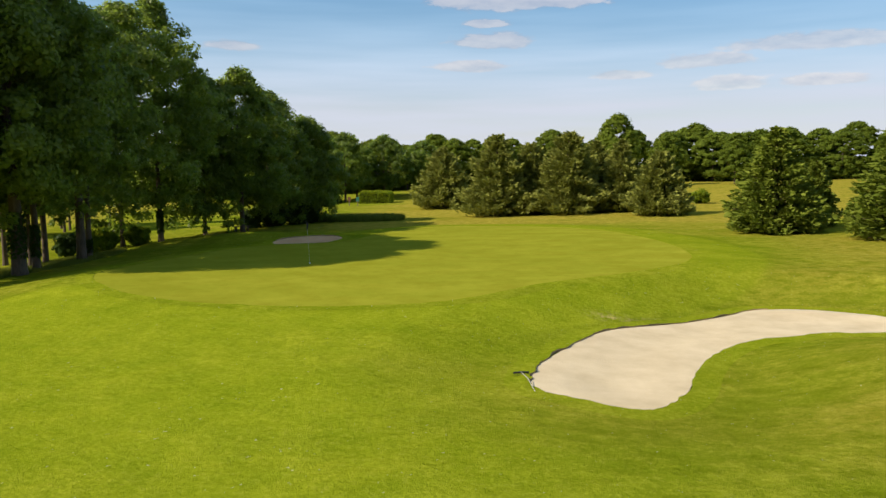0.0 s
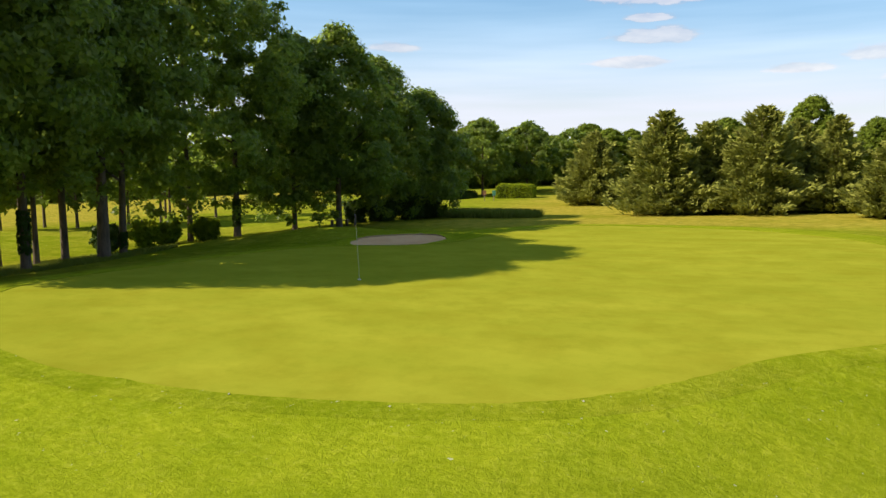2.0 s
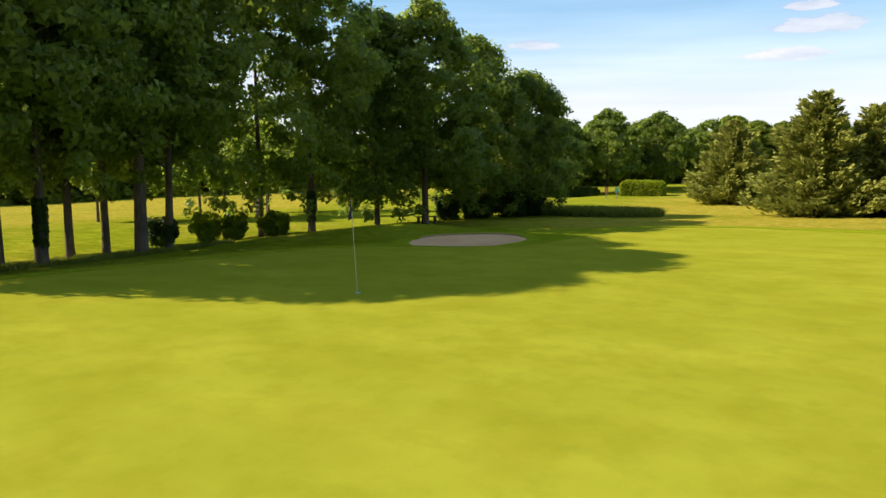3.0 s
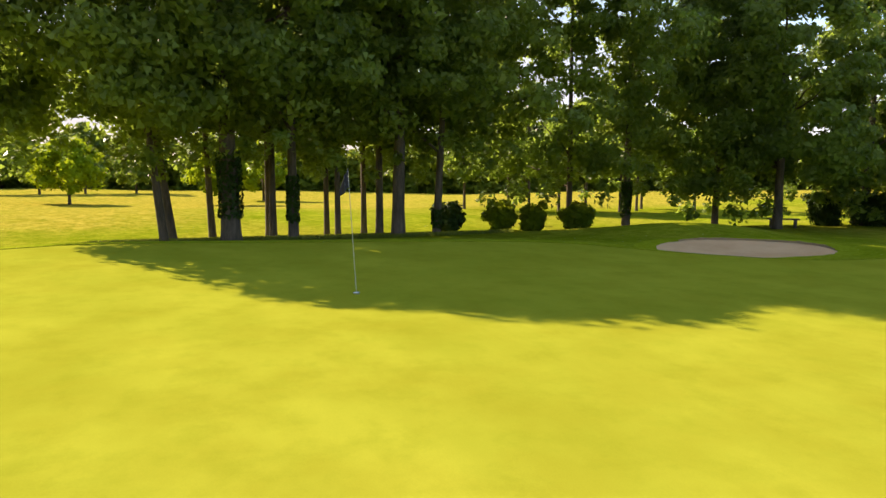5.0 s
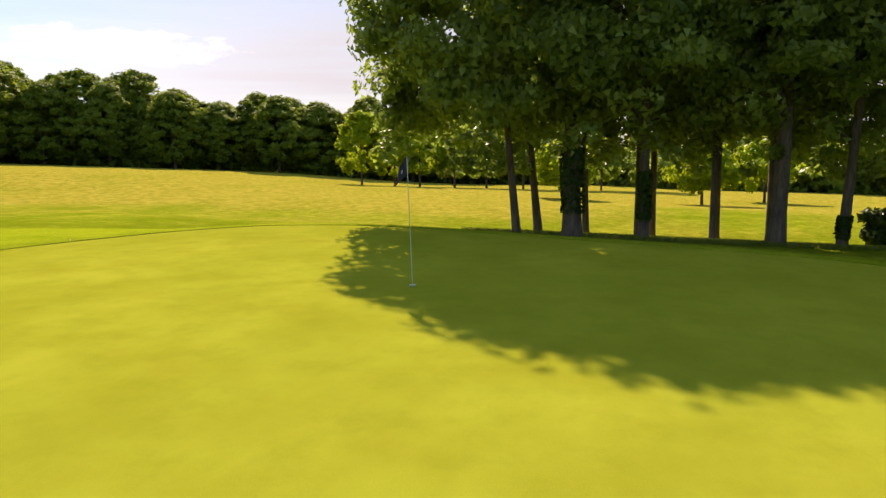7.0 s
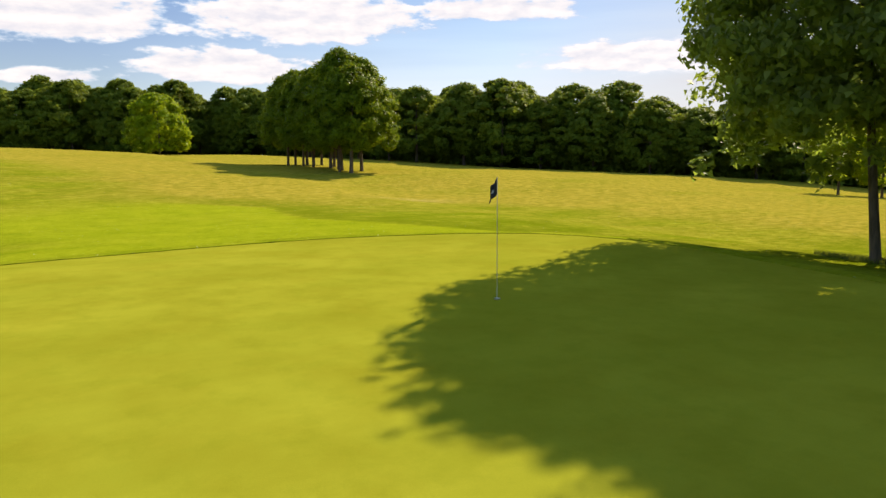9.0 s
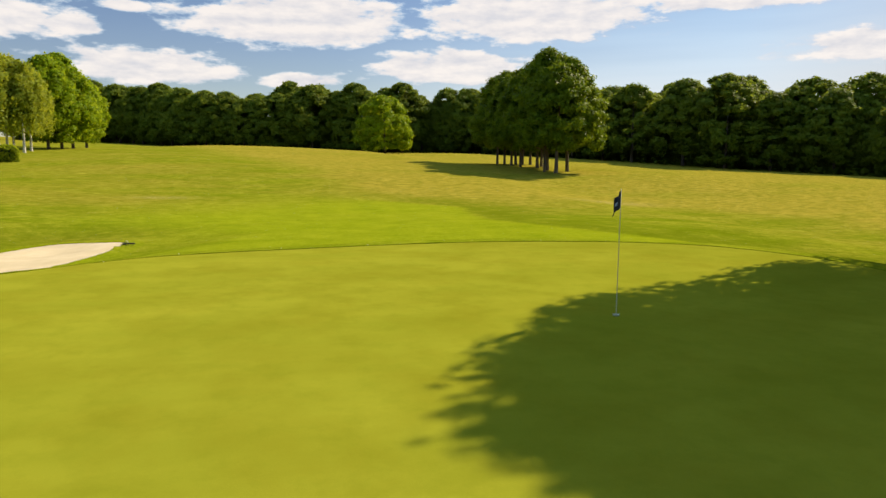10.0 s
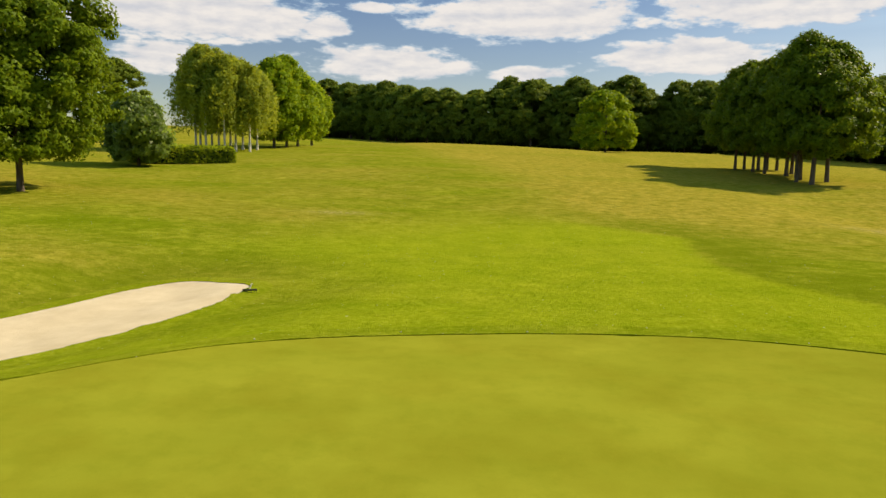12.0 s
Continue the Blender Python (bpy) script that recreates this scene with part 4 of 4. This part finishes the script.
def grass_patch(name, seed, middle, half, n, tall, width, mat, label, keep=None, turn=0.0):
    """Many single blades, each a narrow bent quad."""
    rng = np.random.default_rng(seed)
    u, w = rng.uniform(-1, 1, n), rng.uniform(-1, 1, n)
    k = u * u + w * w < 1
    u, w = u[k] * half[0], w[k] * half[1]
    c, s = math.cos(radians(turn)), math.sin(radians(turn))
    x, y = middle[0] + u * c - w * s, middle[1] + u * s + w * c
    if keep is not None:
        k = keep(x, y, rng)
        x, y = x[k], y[k]
    z = land(x, y)
    m = len(x)
    a = rng.uniform(0, 6.28, m)
    h = tall * rng.uniform(0.5, 1.2, m)
    sx, sy = np.cos(a) * width * 0.5, np.sin(a) * width * 0.5
    bx, by = rng.normal(0, 0.35, m) * h, rng.normal(0, 0.35, m) * h
    q = np.stack([np.stack([x - sx, y - sy, z - 0.01], 1), np.stack([x + sx, y + sy, z - 0.01], 1),
                  np.stack([x + bx + sx * 0.3, y + by + sy * 0.3, z + h], 1), np.stack([x + bx - sx * 0.3, y + by - sy * 0.3, z + h], 1)], 1)
    ob = quads_object(name, q, mat)
    tagged(ob, label, "grass", kind="stuff")
    return ob


grass_patch("long_grass", 31, (-6.6, 42.6), (5.6, 3.4), 17000, 0.62, 0.05, BLADE, "patch of uncut long green grass beside the trees", turn=-12)
grass_patch("trunk_grass", 32, (-18.3, 5.0), (2.6, 9.5), 24000, 0.15, 0.03, BLADE, "uncut grass tufts round the feet of the trees")

# ---- flagstick and rake ----


def flagstick_thing():
    root = new("flagstick")
    tagged(root, "thin golf flagstick with a dark flag standing in its hole", "flagstick")
    pale = plain_material("pole_paint", (0.50, 0.47, 0.33), 0.6)
    v, f = [], []
    tube(v, f, [(0, 0, -0.1), (0, 0, 0.7), (0, 0, 1.5), (0, 0, 2.2)], [0.008, 0.007, 0.006, 0.005], 10)
    mesh_object("pole", v, f, pale, root, "slim pale pole")
    m, nt, b = material("flag_cloth")
    n = noise_tex(nt, 30, 3)
    nt.links.new(ramp(nt, n, (0.008, 0.009, 0.018), (0.020, 0.021, 0.035)), b.inputs["Base Color"])
    b.inputs["Roughness"].default_value = 0.85
    # limp flag: folds hanging away from the pole
    nu, nv = 15, 13
    vv, ff = [], []
    for j in range(nv):
        for i in range(nu):
            u, w = i / (nu - 1), j / (nv - 1)
            out = 0.31 * u * (0.42 + 0.22 * w)
            down = 0.30 * w + 0.17 * u
            ripple = 0.045 * math.sin(u * 9 + w * 3.0) * u
            vv.append((0.006 + out, ripple, 2.18 - down))
    for j in range(nv - 1):
        for i in range(nu - 1):
            ff.append((j * nu + i, j * nu + i + 1, (j + 1) * nu + i + 1, (j + 1) * nu + i))
    flag = mesh_object("flag", vv, ff, m, root, "limp dark navy flag")
    flag.modifiers.new("thickness", "SOLIDIFY").thickness = 0.003
    # pale shape on the cloth
    vv, ff = [], []
    for j in range(5):
        for i in range(4):
            u, w = 0.44 + 0.16 * i / 3, 0.44 + 0.2 * j / 4
            out = 0.31 * u * (0.42 + 0.22 * w)
            down = 0.30 * w + 0.17 * u
            vv.append((0.006 + out, 0.045 * math.sin(u * 9 + w * 3.0) * u + 0.005, 2.18 - down))
    for j in range(4):
        for i in range(3):
            ff.append((j * 4 + i, j * 4 + i + 1, (j + 1) * 4 + i + 1, (j + 1) * 4 + i))
    mark = mesh_object("emblem", vv, ff, plain_material("emblem_cloth", (0.35, 0.36, 0.42), 0.8), flag, "pale emblem shape")
    mark.modifiers.new("thickness", "SOLIDIFY").thickness = 0.002
    v, f = [], []
    ring = 20
    for r, z in ((0.060, 0.012), (0.054, 0.014), (0.053, -0.10)):
        v += [(r * math.cos(6.2832 * k / ring), r * math.sin(6.2832 * k / ring), z) for k in range(ring)]
    for a in (0, 1):
        f += [(a * ring + k, a * ring + (k + 1) % ring, (a + 1) * ring + (k + 1) % ring, (a + 1) * ring + k) for k in range(ring)]
    mesh_object("hole_cup", v, f, plain_material("cup_plastic", (0.8, 0.8, 0.78), 0.5), root, "white rim of the hole")
    return root


flagpole = flagstick_thing()
flagpole.matrix_basis = pose(0, 0, ground_z(0, 0), 2.8, 1.7, -70)


def rake_thing():
    root = new("bunker_rake")
    tagged(root, "black bunker rake with a pale handle lying on the grass", "rake")
    black = plain_material("rake_plastic", (0.018, 0.018, 0.020), 0.5)
    v, f = [], []
    tube(v, f, [(-0.22, 0, 0.10), (0, 0.02, 0.105), (0.22, 0, 0.10)], [0.028, 0.03, 0.028], 8)
    mesh_object("head", v, f, black, root)
    for i in range(9):
        x = -0.2 + 0.05 * i
        v, f = [], []
        tube(v, f, [(x, 0, 0.10), (x, 0.01, 0.05), (x, 0.02, 0.005)], [0.010, 0.008, 0.004], 5)
        mesh_object("tooth", v, f, black, root)
    v, f = [], []
    tube(v, f, [(0, 0, 0.11), (0, -0.7, 0.16), (0, -1.5, 0.03)], [0.011, 0.010, 0.009], 8)
    mesh_object("handle", v, f, plain_material("rake_handle", (0.45, 0.43, 0.38), 0.5), root, "pale grey handle")
    return root


stand(rake_thing(), 10.33, -16.9, 13, 0.95)

# ---- conifers and hedges beyond the green ----
PINES = ((1.3, 64.6, 8.3, 4.6, 301), (9, 46.9, 9.2, 4.6, 302), (12.9, 49.4, 8.3, 3.8, 303), (17, 46.6, 9.2, 4.6, 304), (23, 47.5, 8.2, 3.0, 305), (25.6, 39.5, 6.5, 3.4, 306), (20.6, 51.6, 8.2, 3.6, 307))
for x, y, h, r, sd in PINES:
    stand(conifer_thing("pine_tree", sd, h, r, NEEDLE, "bushy olive-green pine on dry grass", "pine", "pines beyond the green", 0.08, 22), x, y)
for x, y, h, r, sd in ((29.3, 18.4, 7.7, 3.7, 311), (33.8, 22.3, 5.2, 1.9, 312), (34.8, 11.7, 8.9, 3.7, 313)):
    stand(conifer_thing("spruce_tree", sd, h, r, NEEDLE_S, "full green spruce with boughs down to the ground", "spruce", "spruces beyond the bunker", 0.15, 24), x, y)
stand(bush_thing("bush", 221, 1.6, 1.2, 1.8, HEDGE, "loose green bush in the dry rough", clumps=70, per=50, size=0.16), 35.6, 61.6)
stand(hedge_thing("clipped_hedge", 231, 5.2, 3.0, 1.9, HEDGE, "clipped box hedge block with a sunlit top"), -11.1, 80.6)
stand(hedge_thing("clipped_hedge", 232, 6.2, 1.6, 1.3, HEDGE_D, "low dark clipped hedge under trees"), -20.6, 82.2)


def tee_post(x, y, col, lab):
    root = new("marker_post")
    tagged(root, lab, "marker post", "marker posts")
    mt = plain_material("marker_paint", col, 0.6)
    v, f = [], []
    tube(v, f, [(0, 0, -0.1), (0, 0, 0.75), (0, 0, 0.95)], [0.05, 0.05, 0.045], 8)
    mesh_object("post", v, f, plain_material("marker_wood", (0.2, 0.15, 0.1), 0.8), root)
    bm = bmesh.new()
    bmesh.ops.create_cube(bm, size=1)
    bmesh.ops.scale(bm, vec=(0.45, 0.08, 0.7), verts=bm.verts)
    bmesh.ops.bevel(bm, geom=bm.edges[:], offset=0.03, segments=2, affect="EDGES")
    part("board", bm, mt, root).location = (0, 0, 1.05)
    stand(root, x, y, 12)


tee_post(-12.8, 73.9, (0.05, 0.25, 0.18), "small teal marker post near the hedge")
tee_post(-14.2, 74.3, (0.25, 0.12, 0.05), "small reddish marker post near the hedge")

# ---- trees on the fairway to the south ----
for i, (x, y, r, h, cr) in enumerate(((-27.6, -82.9, 0.16, 11.7, 3.7), (-29.0, -83.8, 0.16, 12.1, 3.7), (-30.4, -83.1, 0.18, 12.3, 3.7), (-31.8, -84.1, 0.16, 11.7, 3.5), (-33.2, -84.6, 0.18, 11.3, 3.5),
                                      (-28.9, -71.9, 0.19, 12.6, 4.2), (-30.6, -74.6, 0.18, 12.8, 4.2), (-28.1, -67.1, 0.21, 13.2, 4.4), (-29.7, -65.0, 0.19, 12.3, 4.4), (-27.4, -63.0, 0.21, 11.3, 4.2),
                                      (-28.9, -69.6, 0.17, 12.0, 3.5), (-27.6, -74.2, 0.16, 11.4, 3.5), (-28.0, -78.5, 0.16, 11.6, 3.5), (-26.9, -65.0, 0.15, 11.0, 3.2))):
    stand(tree_thing("tree", 400 + i, h, 2.4, cr, r * 1.15, LEAF_MAPLE, BARK, "dark-green oak in a small clump on the fairway", clumps=200, per=80, rc=0.8, size=0.21, shape="tall", heads=16, group="clump on the fairway", lean=((i % 3 - 1) * 0.02, (i % 2) * 0.02)), x, y)
stand(tree_thing("tree", 420, 11.6, 0.8, 6.2, 0.25, LEAF_LIT, BARK, "single light-green round tree in front of the wood", heads=24, clumps=300, per=56, rc=0.95, size=0.32), -22.5, -138.7)
stand(tree_thing("tree", 421, 13.2, 1.9, 5.6, 0.2, LEAF_MAPLE, BARK, "round maple in full leaf on the mown grass", clumps=520, per=90, rc=0.75, size=0.19, heads=30, group="maples"), 30.3, -37.4)
stand(tree_thing("tree", 422, 13.0, 1.9, 5.6, 0.2, LEAF_MAPLE, BARK, "round maple in full leaf on the mown grass", clumps=520, per=90, rc=0.75, size=0.19, heads=30, group="maples"), 31.9, -36.8)
stand(tree_thing("tree", 423, 6.0, 0.6, 2.7, 0.15, LEAF_N, BARK, "small dark tree beside the clipped hedge", clumps=320, per=56, rc=0.75, size=0.25, shape="round"), 33.5, -59.5)
stand(hedge_thing("clipped_hedge", 233, 9.2, 4.2, 1.55, HEDGE, "long clipped hedge on the open fairway"), 31.9, -65.4, 30)
for i, (x, y, h) in enumerate(((38, -84.8, 12.4), (38.9, -88.7, 13.3), (36.2, -83.3, 12.8), (37.9, -90.1, 12.0), (35.8, -86.7, 12.6), (33.8, -83.1, 11.7), (35.4, -90, 12.2), (33.2, -85.4, 11.1), (33.6, -89.5, 11.5), (31.3, -85, 10.7), (31.6, -89.1, 10.3))):
    stand(tree_thing("birch_tree", 430 + i, h, 5.4, 2.7, 0.16, LEAF_BIRCH, BARK_B, "slender birch with a white trunk and drooping yellowish leaves", clumps=150, per=60, rc=0.55, size=0.17, shape="tall", group="birches", droop=1.9, limbs=6, long=1.9), x, y)
for i, (x, y, h, cr) in enumerate(((31.4, -96.5, 11.8, 3.6), (30.5, -99.9, 12.2, 3.9), (30.2, -105.3, 10.8, 3.4), (30.3, -115.4, 9.8, 3.0))):
    stand(tree_thing("tree", 445 + i, h, 0.9, cr, 0.22, LEAF_LIT, BARK, "fresh green round-crowned maple beside the birches", clumps=320, per=64, rc=0.85, size=0.25, heads=22, group="maples by the birches"), x, y)

# ---- trees on the field to the west ----
for i, (x, y) in enumerate(((-43.4, 25.1), (-43.4, 29.6), (-39.4, 29.2), (-39, 32), (-38.7, 34.6), (-36.9, 36.9), (-38.2, 39.9), (-41.4, 43.3), (-36.6, 45.3))):
    stand(tree_thing("tree", 460 + i, 8.5 + (i % 3), 3.0, 2.8, 0.14, LEAF_N, BARK, "slim young tree in a row on the dry field", clumps=70, per=40, rc=0.7, size=0.28, group="row of young trees"), x, y)
for i, (x, y, h) in enumerate(((-76.5, -35, 9.6), (-78.5, -31.1, 9.0), (-77.5, -27.2, 9.2), (-80.4, -23.3, 9.0), (-82.3, -19.4, 8.6), (-83.3, -14.6, 9.0), (-86.2, -9.7, 8.5), (-88.1, -4.8, 8.5), (-90.4, 1.2, 8.5), (-59, -5.9, 5.5), (-57.4, 6.9, 5.5), (-71.4, 13.7, 6.5))):
    stand(tree_thing("tree", 480 + i, h, 1.4, 3.1, 0.16, LEAF_LIT if i < 3 or i > 8 else LEAF_N, BARK, "small light-green tree on the open field", clumps=90, per=42, rc=0.75, size=0.30, group="trees on the west field"), x, y)


def stump_thing(x, y):
    root = new("tee_marker")
    tagged(root, "low dark wooden tee marker on the mown grass", "tee marker", "tee markers")
    v, f = [], []
    tube(v, f, [(0, 0, -0.1), (0, 0, 0.42), (0, 0, 0.5)], [0.22, 0.21, 0.16], 10)
    mesh_object("block", v, f, plain_material("tarred_wood", (0.03, 0.026, 0.022), 0.8), root)
    v, f = [], []
    tube(v, f, [(0, 0, 0.5), (0, 0, 0.54)], [0.15, 0.12], 10)
    mesh_object("cap", v, f, plain_material("tarred_cap", (0.05, 0.045, 0.04), 0.7), root)
    stand(root, x, y)


stump_thing(44.5, -60.3)
stump_thing(44.6, -61.4)

# ---- the woods all round ----
WOOD_KINDS = []
for i in range(5):
    t = tree_thing("woodland_tree", 500 + i, 15.0 + (i % 3), (1.2, 2.0, 0.9, 1.6, 1.2)[i], (5.4, 5.0, 5.8, 5.2, 5.8)[i], 0.26, LEAF_FAR, BARK, "dense dark-green woodland tree at the edge of the course", clumps=300, per=46, rc=0.95, size=0.38,
                   shape="round", group="woodland", limbs=4, heads=20 + i)
    WOOD_KINDS.append(t)


def wood_line(pts, spacing, rows, depth, seed, low=0.85, high=1.15):
    """Woodland trees along a line of points, several rows deep."""
    rng = np.random.default_rng(seed)
    pts = [Vector(p) for p in pts]
    for a, b in zip(pts, pts[1:]):
        n = max(1, int((b - a).length / spacing))
        side = Vector((b.y - a.y, a.x - b.x)).normalized()
        for i in range(n):
            for r in range(rows):
                if r and (i + r) % 2:
                    continue
                p = a.lerp(b, (i + rng.uniform(0.1, 0.9)) / n) + side * (r * depth + rng.uniform(-1.8, 1.8))
                src = WOOD_KINDS[int(rng.integers(0, len(WOOD_KINDS)))]
                s = rng.uniform(low, high)
                copy_thing(src, pose(p.x, p.y, ground_z(p.x, p.y), 0, 0, rng.uniform(0, 360)) @ Matrix.Diagonal((s * rng.uniform(1.05, 1.5), s * rng.uniform(1.05, 1.5), s, 1)))


# each line has the wood on its right-hand side
wood_line([(71, -226), (44, -217), (12, -183), (-27, -172), (-57, -161)][::-1], 4.2, 2, 7, 601, 0.80, 1.04)
wood_line([(-57, -161), (-79, -116), (-95, -84)], 3.7, 2, 7, 602, 0.74, 1.02)
wood_line([(-95, -84), (-119, -43), (-146, -19)], 3.7, 2, 7, 607, 0.64, 0.88)
wood_line([(-146, -19), (-119, 10), (-106, 42), (-87, 74), (-61, 105)], 4.6, 1, 7, 603, 0.48, 0.68)
wood_line([(-61, 105), (-40, 123), (-4, 146), (53, 155), (112, 149), (161, 121)], 6.5, 2, 7, 604, 0.64, 0.86)
wood_line([(-33, 80), (-28, 88), (-22, 94), (-14, 104)], 5.0, 1, 6, 605, 0.52, 0.64)
wood_line([(161, 121), (193, 5), (176, -112), (71, -226)], 36, 1, 7, 606)
for x, y, s in ((33, 116.9, 0.9), (45, 125.9, 0.7), (58.7, 122.4, 0.65)):
    copy_thing(WOOD_KINDS[1], pose(x, y, ground_z(x, y), 0, 0, x * 7) @ Matrix.Scale(s, 4))
for i, (x, y, h, cr) in enumerate(((-23, 83.1, 10.5, 4.2), (-17.7, 87.3, 11.5, 4.6), (-12, 94.1, 11.0, 4.4), (-5.9, 101.2, 10.0, 4.2))):
    stand(tree_thing("tree", 520 + i, h, 2.2, cr, 0.2, LEAF_N, BARK, "light-green round tree beside the far hedge", clumps=150, per=52, rc=0.85, size=0.30, group="trees by the far hedge"), x, y)
for i, t in enumerate(WOOD_KINDS):
    stand(t, -70 - 9 * i, -152 + 9 * i, 40 * i)


def thicket(pts, n, tall, seed, label, near=4.0):
    """Dark undergrowth that closes the foot of a wood."""
    rng = np.random.default_rng(seed)
    p = np.array(pts, float)
    k = rng.integers(0, len(p) - 1, n)
    t = rng.uniform(0, 1, n)[:, None]
    seg = p[k + 1] - p[k]
    side = np.stack([seg[:, 1], -seg[:, 0]], 1) / np.linalg.norm(seg, axis=1, keepdims=True)
    q = p[k] + seg * t + side * rng.uniform(-near, 7.0, (n, 1))
    c = np.column_stack([q, land(q[:, 0], q[:, 1]) + rng.uniform(0.08, 1, n) ** 1.5 * tall])
    quads = clump_leaves(rng, c, np.tile([0, 0, 1.0], (n, 1)), 12, 1.3, 0.65)
    tagged(quads_object("undergrowth", quads, LEAF_FAR), label, "undergrowth", kind="stuff")


thicket([(-57, -161), (-79, -116), (-95, -84), (-119, -43), (-146, -19)], 7000, 10.0, 701, "dark undergrowth along the foot of the wood")
thicket([(-146, -19), (-119, 10), (-106, 42), (-87, 74), (-61, 105)], 3600, 7.0, 704, "dark undergrowth along the foot of the wood")
thicket([(-61, 105), (-40, 123), (-4, 146), (53, 155), (112, 149), (161, 121)], 2600, 4.0, 702, "dark undergrowth along the foot of the wood")
thicket([(-57, -161), (-27, -172), (12, -183), (44, -217), (71, -226)], 2400, 6.0, 703, "dark undergrowth along the foot of the wood", 0.0)


def pebble_thing(x, y, seed):
    """A small pale stone lying in the grass edge."""
    rng = np.random.default_rng(seed)
    bm = bmesh.new()
    bmesh.ops.create_icosphere(bm, subdivisions=2, radius=0.019)
    for v in bm.verts:
        v.co *= 1 + rng.uniform(-0.15, 0.15)
        v.co.z *= 0.6
    ob = part("pebble", bm, PEBBLE, None, "", True)
    tagged(ob, "small pale stone lying at the edge of the green", "stone", "stones at the edge")
    stand(ob, x, y, seed * 40, 1.0, -0.02)


PEBBLE = plain_material("pale_stone", (0.42, 0.40, 0.30), 0.8)
for k, (x, y) in enumerate(((2.55, -10.95), (5.2, -10.7), (8.0, -9.7), (-3.0, -10.3))):
    pebble_thing(x, y, 801 + k)
